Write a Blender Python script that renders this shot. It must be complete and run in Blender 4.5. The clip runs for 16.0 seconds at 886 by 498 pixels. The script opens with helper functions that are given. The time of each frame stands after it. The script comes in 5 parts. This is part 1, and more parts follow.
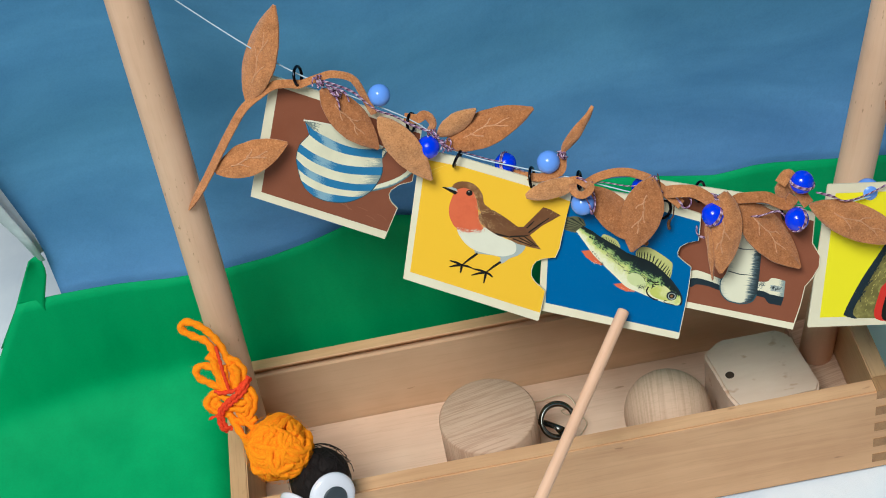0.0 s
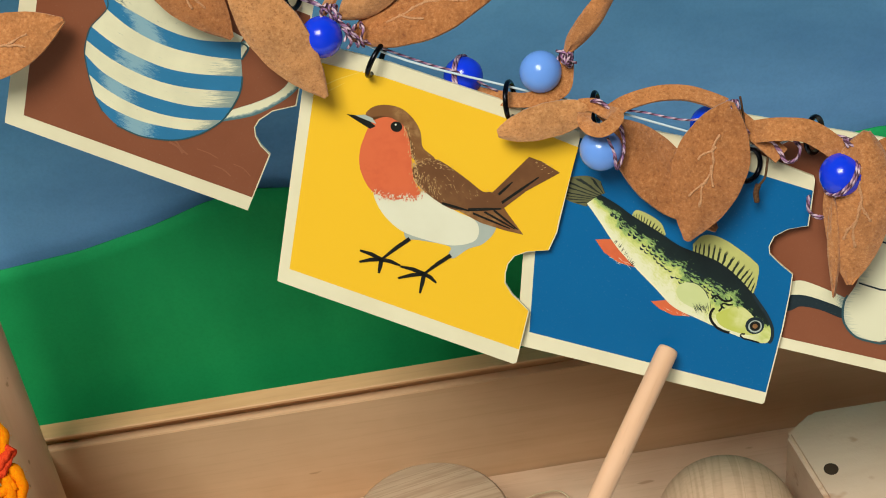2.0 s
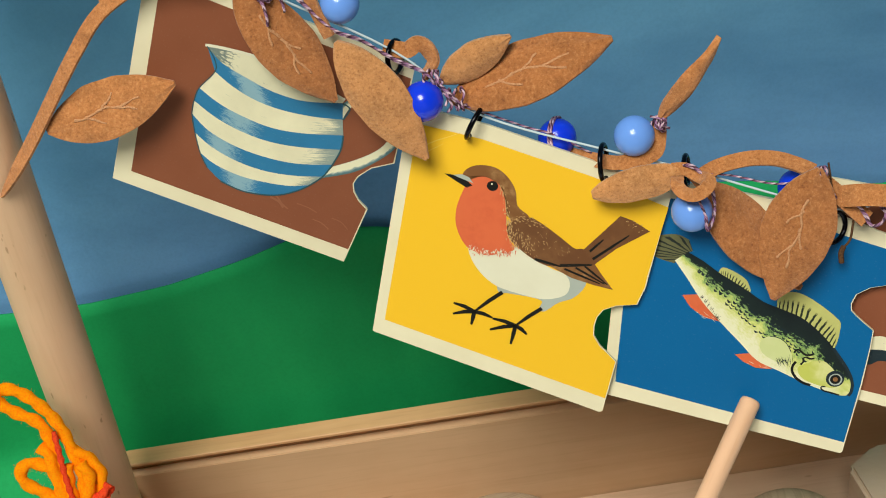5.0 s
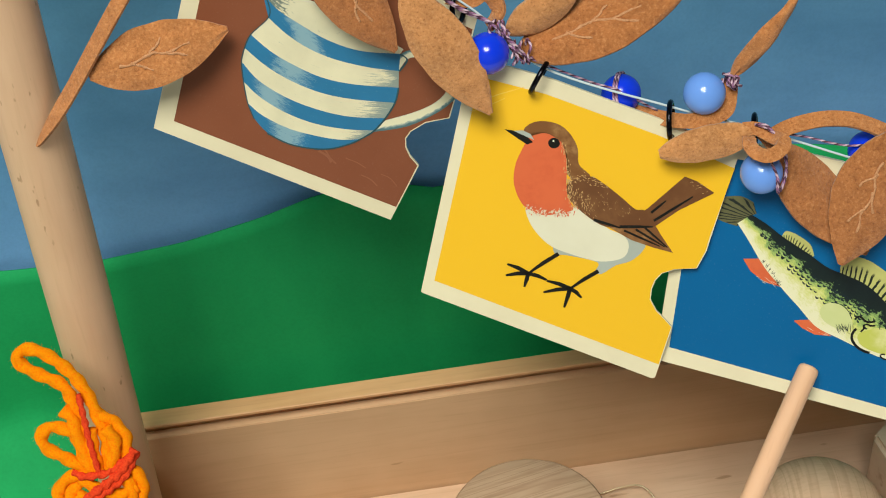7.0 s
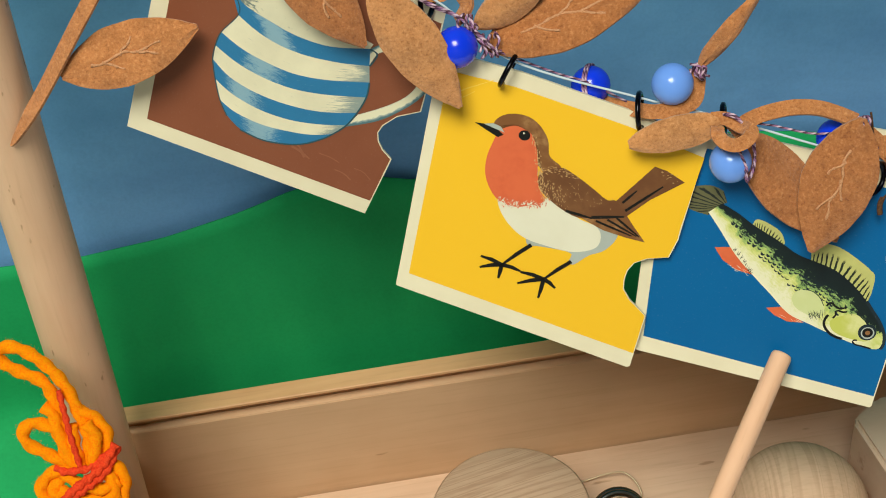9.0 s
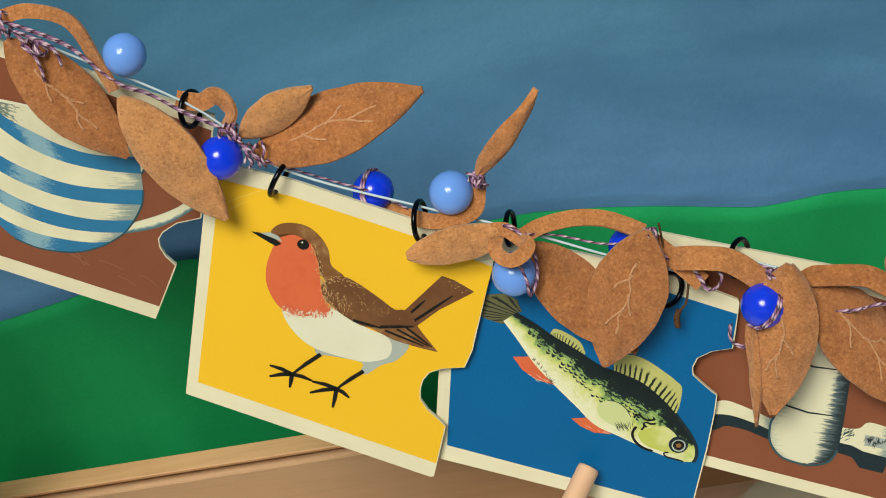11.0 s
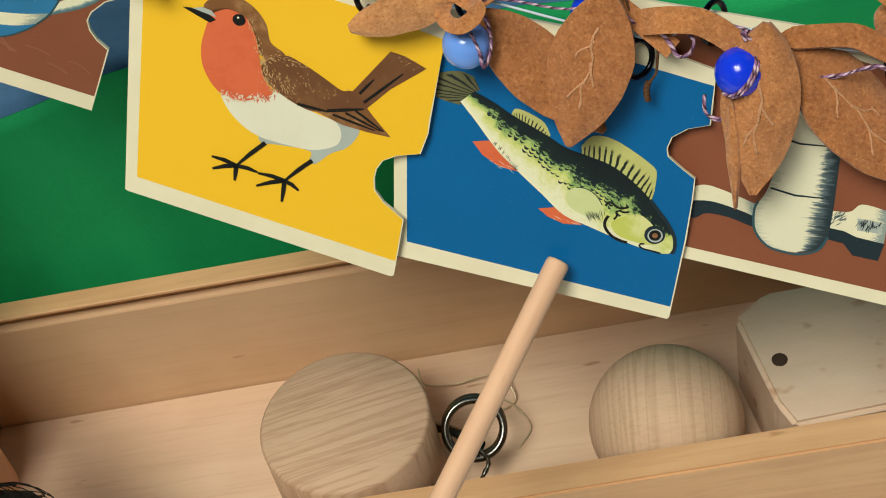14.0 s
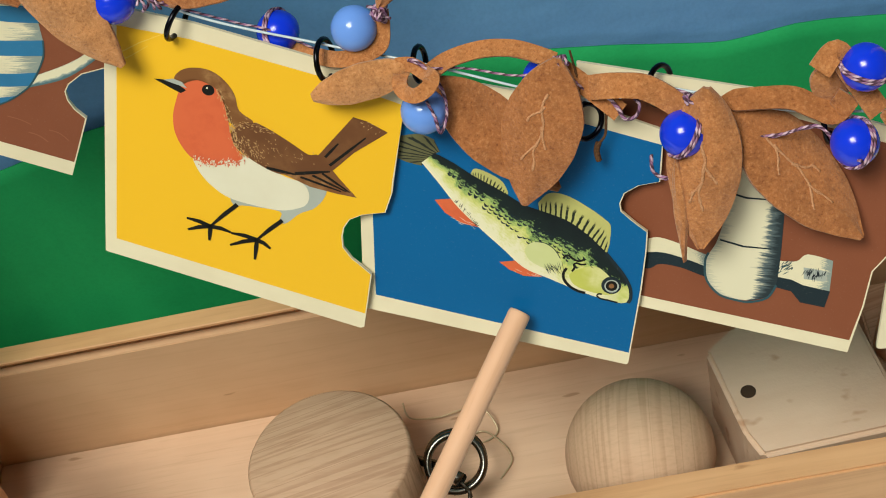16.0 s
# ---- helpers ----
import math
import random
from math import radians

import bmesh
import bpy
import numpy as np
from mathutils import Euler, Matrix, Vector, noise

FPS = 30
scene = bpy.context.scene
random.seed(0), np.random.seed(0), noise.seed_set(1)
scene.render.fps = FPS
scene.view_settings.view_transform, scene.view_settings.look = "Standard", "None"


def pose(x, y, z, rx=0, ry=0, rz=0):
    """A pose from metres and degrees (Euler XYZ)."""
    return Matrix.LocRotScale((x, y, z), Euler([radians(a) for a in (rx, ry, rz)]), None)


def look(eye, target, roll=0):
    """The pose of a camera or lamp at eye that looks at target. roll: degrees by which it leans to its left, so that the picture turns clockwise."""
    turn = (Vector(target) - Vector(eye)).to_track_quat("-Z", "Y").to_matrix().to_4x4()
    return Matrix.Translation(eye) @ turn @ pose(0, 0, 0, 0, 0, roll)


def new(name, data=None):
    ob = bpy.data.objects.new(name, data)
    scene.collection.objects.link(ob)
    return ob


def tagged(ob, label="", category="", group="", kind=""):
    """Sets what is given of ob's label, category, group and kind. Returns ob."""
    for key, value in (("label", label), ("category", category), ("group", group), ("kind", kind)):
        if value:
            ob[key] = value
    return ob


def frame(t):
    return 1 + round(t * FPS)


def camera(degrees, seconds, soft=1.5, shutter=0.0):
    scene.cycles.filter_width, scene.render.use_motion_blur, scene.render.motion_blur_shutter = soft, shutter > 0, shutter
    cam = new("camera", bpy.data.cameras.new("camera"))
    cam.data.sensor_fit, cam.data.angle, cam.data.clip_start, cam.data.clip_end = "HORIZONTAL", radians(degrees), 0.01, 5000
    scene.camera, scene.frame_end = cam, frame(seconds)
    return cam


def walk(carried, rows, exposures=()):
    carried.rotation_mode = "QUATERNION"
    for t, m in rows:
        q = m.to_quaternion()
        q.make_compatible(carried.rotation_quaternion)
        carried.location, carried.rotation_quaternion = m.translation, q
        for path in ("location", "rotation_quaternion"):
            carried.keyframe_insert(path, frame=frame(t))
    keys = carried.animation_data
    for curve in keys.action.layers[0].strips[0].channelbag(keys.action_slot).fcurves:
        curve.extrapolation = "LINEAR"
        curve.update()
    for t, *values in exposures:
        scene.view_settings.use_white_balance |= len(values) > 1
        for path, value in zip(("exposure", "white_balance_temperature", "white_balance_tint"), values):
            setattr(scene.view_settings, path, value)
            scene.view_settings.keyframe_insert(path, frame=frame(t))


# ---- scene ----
cam = camera(30.48, 16.0, soft=1.0)
PATH = [
    (0, (0.02449, -0.57554, 0.77461), (0.02850, 0.11303, 0.12012), -10.71),
    (0.5, (0.02705, -0.61823, 0.76106), (0.03442, 0.09021, 0.12817), -10.62),
    (1, (0.04677, -0.42157, 0.56988), (0.04713, 0.29043, -0.05906), -9.89),
    (1.5, (0.04311, -0.35574, 0.50198), (0.06748, 0.36725, -0.11380), -8.28),
    (2, (0.04875, -0.33009, 0.49839), (0.05933, 0.38739, -0.12420), -8.60),
    (2.5, (0.00826, -0.31282, 0.48828), (0.05905, 0.40931, -0.12690), -6.39),
    (3, (0.02229, -0.31656, 0.51169), (0.04896, 0.39813, -0.11361), -7.33),
    (3.5, (0.01834, -0.31962, 0.51810), (0.03943, 0.38520, -0.11851), -7.76),
    (3.7, (0.03137, -0.32497, 0.51834), (0.02931, 0.38749, -0.11007), -8.86),
    (5.8, (0.01448, -0.31659, 0.53508), (0.03448, 0.37698, -0.11382), -7.62),
    (6, (0.00845, -0.31416, 0.53443), (0.03440, 0.37641, -0.11744), -7.31),
    (6.5, (-0.00190, -0.30962, 0.52616), (0.03526, 0.38299, -0.12300), -5.93),
    (7, (-0.01426, -0.30477, 0.52028), (0.04063, 0.38005, -0.13585), -4.82),
    (8, (-0.00971, -0.30547, 0.52830), (0.04872, 0.37111, -0.13603), -4.55),
    (8.5, (-0.00026, -0.31111, 0.52142), (0.03484, 0.37729, -0.13231), -5.79),
    (9, (-0.00584, -0.30747, 0.52344), (0.04608, 0.37237, -0.13809), -5.77),
    (9.5, (0.00902, -0.31105, 0.51794), (0.04947, 0.38203, -0.13053), -5.85),
    (10, (0.03207, -0.31336, 0.52352), (0.06764, 0.37141, -0.13399), -7.32),
    (10.2, (0.05109, -0.30780, 0.53204), (0.06638, 0.36841, -0.13504), -8.10),
    (12.3, (0.10174, -0.25091, 0.48256), (0.07823, 0.42132, -0.18830), -10.47),
    (12.5, (0.09437, -0.25445, 0.46961), (0.07881, 0.42622, -0.19292), -10.14),
    (13, (0.09458, -0.25006, 0.47262), (0.06923, 0.41185, -0.20836), -11.52),
    (13.5, (0.09934, -0.27591, 0.47035), (0.05796, 0.38189, -0.21382), -12.87),
    (14, (0.11333, -0.27479, 0.48101), (0.04865, 0.35544, -0.22689), -14.19),
    (14.5, (0.12190, -0.28991, 0.48705), (0.05483, 0.35548, -0.20684), -14.88),
    (15, (0.13138, -0.28772, 0.48759), (0.05645, 0.35688, -0.20622), -15.70),
    (15.5, (0.13703, -0.28775, 0.49041), (0.05607, 0.35630, -0.20324), -16.07),
    (16, (0.13183, -0.27730, 0.50205), (0.05484, 0.35269, -0.20484), -16.16),
]
walk(cam, [(t, look(eye, target, roll)) for t, eye, target, roll in PATH], exposures=[(0.0, -0.34, 5650, 11), (0.6, -0.38, 5850, 13), (1.2, -0.34, 6400, 11), (3.5, -0.34, 6550, 8), (10.0, -0.36, 6550, 8), (12.5, -0.48, 6450, 8), (16.0, -0.42, 6600, 10)])

# ---------------------------------------------------------------- light
world = bpy.data.worlds.new("world")
scene.world = world
world.use_nodes = True
world.node_tree.nodes["Background"].inputs[0].default_value = (0.9, 0.95, 1.0, 1)
world.node_tree.nodes["Background"].inputs[1].default_value = 0.12


def ceiling_lamp(x, y, sx, sy, watts):
    data = bpy.data.lights.new("ceiling_lamp", "AREA")
    data.shape, data.size, data.size_y, data.energy = "RECTANGLE", sx, sy, watts
    data.color = (0.985, 0.98, 0.85)
    ob = new("ceiling_lamp", data)
    ob.matrix_world = pose(x, y, 1.82)
    return ob


ceiling_lamp(-0.38, -0.90, 0.75, 0.85, 60)

# unseen fill lamp added behind the camera to lift the shadows
fill_data = bpy.data.lights.new("room_fill", "AREA")
fill_data.shape, fill_data.size, fill_data.size_y, fill_data.energy = "RECTANGLE", 2.0, 1.1, 5
fill_data.color = (0.96, 0.98, 0.88)
new("room_fill", fill_data).matrix_world = pose(-0.95, -2.61, 1.15, radians(90), 0, 0)

# ---------------------------------------------------------------- materials


def srgb(r, g, b):
    return tuple((c / 255 / 12.92) if c / 255 <= 0.04045 else ((c / 255 + 0.055) / 1.055) ** 2.4 for c in (r, g, b)) + (1,)


def material(name, rough=0.5, metal=0.0, ior=1.45):
    m = bpy.data.materials.new(name)
    m.use_nodes = True
    nt = m.node_tree
    b = nt.nodes["Principled BSDF"]
    b.inputs["Roughness"].default_value = rough
    b.inputs["Metallic"].default_value = metal
    b.inputs["IOR"].default_value = ior
    return m, nt, b


def node(nt, kind, **inputs):
    n = nt.nodes.new(kind)
    for k, v in inputs.items():
        n.inputs[k.replace("_", " ")].default_value = v
    return n


def ramp(nt, fac, stops):
    n = nt.nodes.new("ShaderNodeValToRGB")
    while len(n.color_ramp.elements) < len(stops):
        n.color_ramp.elements.new(0.5)
    for e, (p, c) in zip(n.color_ramp.elements, stops):
        e.position, e.color = p, c
    nt.links.new(fac, n.inputs[0])
    return n.outputs[0]


def coords(nt, scale=(1, 1, 1), kind="Object"):
    tc = nt.nodes.new("ShaderNodeTexCoord")
    mp = nt.nodes.new("ShaderNodeMapping")
    mp.inputs["Scale"].default_value = scale
    nt.links.new(tc.outputs[kind], mp.inputs["Vector"])
    return mp.outputs[0]


def noisy(nt, vec, scale, detail=3.0, rough=0.55, distort=0.0):
    n = node(nt, "ShaderNodeTexNoise", Scale=scale, Detail=detail, Roughness=rough, Distortion=distort)
    nt.links.new(vec, n.inputs["Vector"])
    return n.outputs[0]


def bump(nt, b, height, strength, distance):
    n = node(nt, "ShaderNodeBump", Strength=strength, Distance=distance)
    nt.links.new(height, n.inputs["Height"])
    nt.links.new(n.outputs[0], b.inputs["Normal"])


def mix(nt, fac, a, b, mode="MIX"):
    n = nt.nodes.new("ShaderNodeMix")
    n.data_type, n.blend_type = "RGBA", mode
    for sock, v in ((n.inputs[0], fac), (n.inputs[6], a), (n.inputs[7], b)):
        if hasattr(v, "is_linked"):
            nt.links.new(v, sock)
        else:
            sock.default_value = v
    return n.outputs[2]


def wood(name, light, dark, along="x", fine=900.0, rough=0.45, spec=0.5, rings=0.5, flecks=0.26, fleck_scale=210.0):
    """Straight-grained wood: long soft bands, fine pores and a few stains."""
    m, nt, b = material(name, rough)
    s = {"x": (0.06, 1, 1), "y": (1, 0.06, 1), "z": (1, 1, 0.06)}[along]
    v = coords(nt, s)
    bands = noisy(nt, v, 110.0, 4.0, 0.6, 0.8)
    base = ramp(nt, bands, [(0.30, dark), (0.62, light)])
    pores = noisy(nt, v, fine, 2.0, 0.6)
    pore = ramp(nt, pores, [(0.33, (0.70, 0.63, 0.56, 1)), (0.46, (1, 1, 1, 1))])
    c = mix(nt, rings, base, pore, "MULTIPLY")
    stain = ramp(nt, noisy(nt, coords(nt), 22.0, 3.0), [(0.3, (0.86, 0.82, 0.78, 1)), (0.6, (1, 1, 1, 1))])
    c = mix(nt, 0.6, c, stain, "MULTIPLY")
    fs = {"x": (0.3, 1, 1), "y": (1, 0.3, 1), "z": (1, 1, 0.3)}[along]
    fleck = ramp(nt, noisy(nt, coords(nt, fs), fleck_scale, 2.0, 0.4), [(flecks - 0.05, (0.56, 0.46, 0.38, 1)), (flecks, (1, 1, 1, 1))])
    c = mix(nt, 0.7, c, fleck, "MULTIPLY")
    nt.links.new(c, b.inputs["Base Color"])
    b.inputs["Specular IOR Level"].default_value = spec
    bump(nt, b, pores, 0.06, 0.0004)
    return m


def printed(name, colour, rough=0.38, speck=0.25, tint=(0.75, 0.7, 0.62, 1)):
    """Ink on board: slightly uneven cover, tiny specks, a faint sheen."""
    m, nt, b = material(name, rough)
    v = coords(nt)
    c = mix(nt, ramp(nt, noisy(nt, v, 60.0, 4.0), [(0.35, (0, 0, 0, 1)), (0.75, (speck, speck, speck, 1))]), colour, mix(nt, 1.0, colour, tint, "MULTIPLY"))
    c = mix(nt, ramp(nt, noisy(nt, v, 1600.0, 2.0), [(0.28, (0.04, 0.04, 0.04, 1)), (0.36, (0, 0, 0, 1))]), c, (0.7, 0.66, 0.55, 1))
    nt.links.new(c, b.inputs["Base Color"])
    b.inputs["Specular IOR Level"].default_value = 0.32
    bump(nt, b, noisy(nt, v, 700.0, 2.0), 0.06, 0.0002)
    return m


def brushed(name, colour, streak, scale=(1, 1, 1), amount=0.5, density=500.0):
    """Ink with dry-brush streaks of a second colour."""
    m, nt, b = material(name, 0.42)
    v = coords(nt, scale)
    f = ramp(nt, noisy(nt, v, density, 4.0, 0.7), [(0.5 - 0.12, (1, 1, 1, 1)), (0.5 + 0.16, (0, 0, 0, 1))])
    g = ramp(nt, noisy(nt, coords(nt), 130.0, 2.0), [(0.42, (0, 0, 0, 1)), (0.62, (amount, amount, amount, 1))])
    fac = mix(nt, 1.0, f, g, "MULTIPLY")
    nt.links.new(mix(nt, fac, colour, streak), b.inputs["Base Color"])
    return m


def suede(name, colour, pale):
    m, nt, b = material(name, 0.92)
    v = coords(nt)
    c = ramp(nt, noisy(nt, v, 90.0, 3.0), [(0.3, tuple(x * 0.78 for x in colour[:3]) + (1,)), (0.7, colour)])
    f = noisy(nt, v, 1150.0, 4.0, 0.75)
    c = mix(nt, ramp(nt, f, [(0.52, (0, 0, 0, 1)), (0.66, (0.55, 0.55, 0.55, 1))]), c, pale)
    dk = ramp(nt, f, [(0.32, (0.62, 0.54, 0.47, 1)), (0.46, (1, 1, 1, 1))])
    c = mix(nt, 0.7, c, ramp(nt, noisy(nt, coords(nt, (1, 1, 1)), 260.0, 3.0, 0.6), [(0.36, (0.80, 0.76, 0.72, 1)), (0.56, (1.06, 1.05, 1.04, 1))]), "MULTIPLY")
    nt.links.new(mix(nt, 1.0, c, dk, "MULTIPLY"), b.inputs["Base Color"])
    b.inputs["Specular IOR Level"].default_value = 0.15
    b.inputs["Sheen Weight"].default_value = 0.25
    b.inputs["Sheen Roughness"].default_value = 0.6
    bump(nt, b, f, 0.8, 0.0005)
    return m


def plain(name, colour, rough=0.4, metal=0.0, var=0.12, scale=80.0, coat=0.0, spec=0.5):
    m, nt, b = material(name, rough, metal)
    dk = tuple(x * (1 - 2 * var) for x in colour[:3]) + (1,)
    nt.links.new(ramp(nt, noisy(nt, coords(nt), scale, 4.0), [(0.3, dk), (0.7, colour)]), b.inputs["Base Color"])
    b.inputs["Coat Weight"].default_value = coat
    b.inputs["Specular IOR Level"].default_value = spec
    return m


def fibre(name, colour, dark, scale=1400.0, rough=0.9, sheen=0.08, relief=0.8):
    m, nt, b = material(name, rough)
    v = coords(nt)
    f = noisy(nt, v, scale, 3.0, 0.7, 0.6)
    nt.links.new(ramp(nt, f, [(0.32, dark), (0.58, colour)]), b.inputs["Base Color"])
    b.inputs["Sheen Weight"].default_value = sheen
    b.inputs["Sheen Tint"].default_value = colour
    b.inputs["Specular IOR Level"].default_value = 0.2
    bump(nt, b, f, relief, 0.0006)
    return m


def variegated(name):
    """Plied thread: a dark, a purple and a pale strand wound round each other."""
    m, nt, b = material(name, 0.6)
    uv = nt.nodes.new("ShaderNodeUVMap")
    uv.uv_map = "ply"
    sep = nt.nodes.new("ShaderNodeSeparateXYZ")
    nt.links.new(uv.outputs[0], sep.inputs[0])
    fract = nt.nodes.new("ShaderNodeMath")
    fract.operation = "FRACT"
    nt.links.new(sep.outputs[0], fract.inputs[0])
    v = coords(nt)
    c = ramp(nt, fract.outputs[0], [(0.0, srgb(84, 52, 74)), (0.26, srgb(96, 60, 84)), (0.34, srgb(176, 128, 168)), (0.60, srgb(150, 104, 148)), (0.68, srgb(226, 200, 214)), (0.94, srgb(214, 182, 204)), (1.0, srgb(84, 52, 74))])
    c = mix(nt, 0.6, c, ramp(nt, noisy(nt, v, 300.0, 2.0), [(0.35, (0.55, 0.45, 0.5, 1)), (0.6, (1, 1, 1, 1))]), "MULTIPLY")
    nt.links.new(c, b.inputs["Base Color"])
    bump(nt, b, noisy(nt, v, 2500.0, 2.0), 0.5, 0.0003)
    return m


def painted_sheet():
    """Large sheet with a blue wash over it, paler towards the horizon."""
    m, nt, b = material("blue_paper", 0.8)
    v = coords(nt)
    tc = nt.nodes.new("ShaderNodeTexCoord")
    sep = nt.nodes.new("ShaderNodeSeparateXYZ")
    nt.links.new(tc.outputs["Object"], sep.inputs[0])
    rng = node(nt, "ShaderNodeMapRange")
    rng.inputs["From Min"].default_value, rng.inputs["From Max"].default_value = 0.14, 0.30
    nt.links.new(sep.outputs[2], rng.inputs["Value"])
    c = ramp(nt, rng.outputs[0], [(0.0, srgb(108, 158, 212)), (0.3, srgb(94, 146, 190)), (0.7, srgb(84, 137, 172)), (1.0, srgb(89, 143, 182))])
    blot = ramp(nt, noisy(nt, coords(nt, (1, 1, 2.2)), 6.5, 5.0, 0.6, 0.6), [(0.34, (0.66, 0.72, 0.78, 1)), (0.50, (0.9, 0.92, 0.94, 1)), (0.64, (1.12, 1.10, 1.08, 1))])
    c = mix(nt, 0.85, c, blot, "MULTIPLY")
    grain = noisy(nt, v, 900.0, 2.0)
    c = mix(nt, 0.2, c, ramp(nt, grain, [(0.3, (0.7, 0.7, 0.7, 1)), (0.6, (1, 1, 1, 1))]), "MULTIPLY")
    nt.links.new(c, b.inputs["Base Color"])
    b.inputs["Specular IOR Level"].default_value = 0.2
    bump(nt, b, noisy(nt, v, 45.0, 4.0), 0.35, 0.003)
    return m


def green_sheet():
    m, nt, b = material("green_paper", 0.75)
    v = coords(nt)
    c = ramp(nt, noisy(nt, coords(nt, (1, 1, 0.35)), 26.0, 4.0), [(0.3, srgb(24, 148, 86)), (0.7, srgb(34, 166, 98))])
    grain = noisy(nt, v, 800.0, 2.0)
    c = mix(nt, 0.25, c, ramp(nt, grain, [(0.3, (0.72, 0.75, 0.72, 1)), (0.6, (1, 1, 1, 1))]), "MULTIPLY")
    nt.links.new(c, b.inputs["Base Color"])
    b.inputs["Specular IOR Level"].default_value = 0.2
    bump(nt, b, noisy(nt, v, 40.0, 3.0), 0.25, 0.003)
    return m


def cloth():
    m, nt, b = material("white_cloth", 0.85)
    v = coords(nt)
    c = ramp(nt, noisy(nt, v, 14.0, 4.0), [(0.3, srgb(205, 214, 226)), (0.7, srgb(232, 238, 244))])
    nt.links.new(c, b.inputs["Base Color"])
    bump(nt, b, noisy(nt, v, 1500.0, 2.0), 0.3, 0.0004)
    return m


def grained_block():
    """Pale block seen on its end grain, with small brown flecks."""
    m, nt, b = material("fleck_wood", 0.6)
    v = coords(nt)
    c = ramp(nt, noisy(nt, coords(nt, (0.3, 1, 1)), 60.0, 4.0), [(0.3, srgb(212, 180, 154)), (0.7, srgb(226, 198, 174))])
    fl = ramp(nt, noisy(nt, coords(nt, (0.6, 1, 1)), 130.0, 2.0), [(0.30, (0.72, 0.56, 0.46, 1)), (0.38, (1, 1, 1, 1))])
    nt.links.new(mix(nt, 0.8, c, fl, "MULTIPLY"), b.inputs["Base Color"])
    bump(nt, b, noisy(nt, v, 900.0, 2.0), 0.2, 0.0004)
    return m


WOOD_X = wood("box_wood_long", srgb(222, 174, 128), srgb(208, 158, 114), "x", 900.0, 0.5, 0.4, 0.18)
WOOD_Y = wood("box_wood_short", srgb(209, 168, 122), srgb(198, 156, 110), "y", 900.0, 0.5, 0.4, 0.35)
WOOD_IN = wood("raw_inner_wood", srgb(218, 182, 146), srgb(211, 174, 138), "x", 700.0, 0.65, 0.25, 0.12)
WOOD_FLOOR = wood("box_floor_wood", srgb(226, 192, 164), srgb(218, 183, 155), "x", 700.0, 0.65, 0.25, 0.2)
WOOD_POST = wood("post_wood", srgb(232, 191, 158), srgb(225, 182, 149), "z", 700.0, 0.55, 0.35, 0.12, 0.29, 480.0)
WOOD_STICK = wood("stick_wood", srgb(238, 194, 162), srgb(232, 184, 150), "z", 900.0, 0.55, 0.35, 0.15)
WOOD_END = wood("end_grain", srgb(176, 132, 86), srgb(150, 108, 68), "y", 1200.0, 0.5)


def banded(name, light, dark, turn, scale, rough=0.6):
    """Growth rings cut lengthwise: clear, slightly wavering lines."""
    m, nt, b = material(name, rough)
    tc = nt.nodes.new("ShaderNodeTexCoord")
    mp = nt.nodes.new("ShaderNodeMapping")
    mp.inputs["Rotation"].default_value = turn
    nt.links.new(tc.outputs["Object"], mp.inputs["Vector"])
    thin = nt.nodes.new("ShaderNodeMapping")
    thin.inputs["Scale"].default_value = (1, 0.035, 0.035)
    nt.links.new(mp.outputs[0], thin.inputs["Vector"])
    w = noisy(nt, thin.outputs[0], scale, 2.0, 0.5, 0.12)
    c = ramp(nt, w, [(0.36, light), (0.40, dark), (0.43, light), (0.49, light), (0.52, dark), (0.55, light), (0.62, dark), (0.66, light)])
    fine = noisy(nt, coords(nt, (0.15, 1, 1)), 900.0, 2.0)
    c = mix(nt, 0.25, c, ramp(nt, fine, [(0.3, (0.7, 0.64, 0.58, 1)), (0.55, (1, 1, 1, 1))]), "MULTIPLY")
    nt.links.new(c, b.inputs["Base Color"])
    b.inputs["Specular IOR Level"].default_value = 0.25
    bump(nt, b, fine, 0.2, 0.0003)
    return m


WOOD_RAW = banded("raw_wood", srgb(206, 170, 142), srgb(188, 150, 123), (0, 0, 1.36), 190.0)
WOOD_BALL = banded("ball_wood", srgb(222, 186, 156), srgb(208, 170, 140), (0, 0, 0.10), 150.0)
FLECK = grained_block()
BLUE_PAPER, GREEN_PAPER, CLOTH = painted_sheet(), green_sheet(), cloth()
PAPER_BACK = plain("paper_back", srgb(214, 222, 226), 0.8)
PLASTER = plain("plaster", srgb(178, 176, 170), 0.9, var=0.04, scale=3.0)
FLOOR_MAT = plain("room_floor", srgb(150, 140, 128), 0.6, var=0.1, scale=6.0)
BOARD = printed("cream_board", srgb(234, 224, 194), 0.5, 0.35)
YELLOW = printed("yellow_ink", srgb(245, 192, 44), 0.36, 0.10, (1.0, 0.9, 0.6, 1))
ACID = printed("acid_yellow_ink", srgb(246, 232, 22), 0.36, 0.12, (0.95, 0.92, 0.6, 1))
BLUE_INK = printed("blue_ink", srgb(4, 98, 158), 0.36, 0.25, (0.7, 0.8, 0.9, 1))
BROWN_INK = printed("brown_ink", srgb(139, 82, 58), 0.36, 0.5, (0.8, 0.74, 0.7, 1))
CREAM_INK = printed("cream_ink", srgb(230, 226, 204), 0.42, 0.3)
GREY_INK = printed("grey_ink", srgb(176, 184, 178), 0.42, 0.4)
BLACK_INK = printed("black_ink", srgb(26, 26, 24), 0.4, 0.2)
DARK_INK = printed("slate_ink", srgb(34, 48, 56), 0.4, 0.3)
RED_INK = printed("red_ink", srgb(214, 52, 40), 0.4, 0.2)
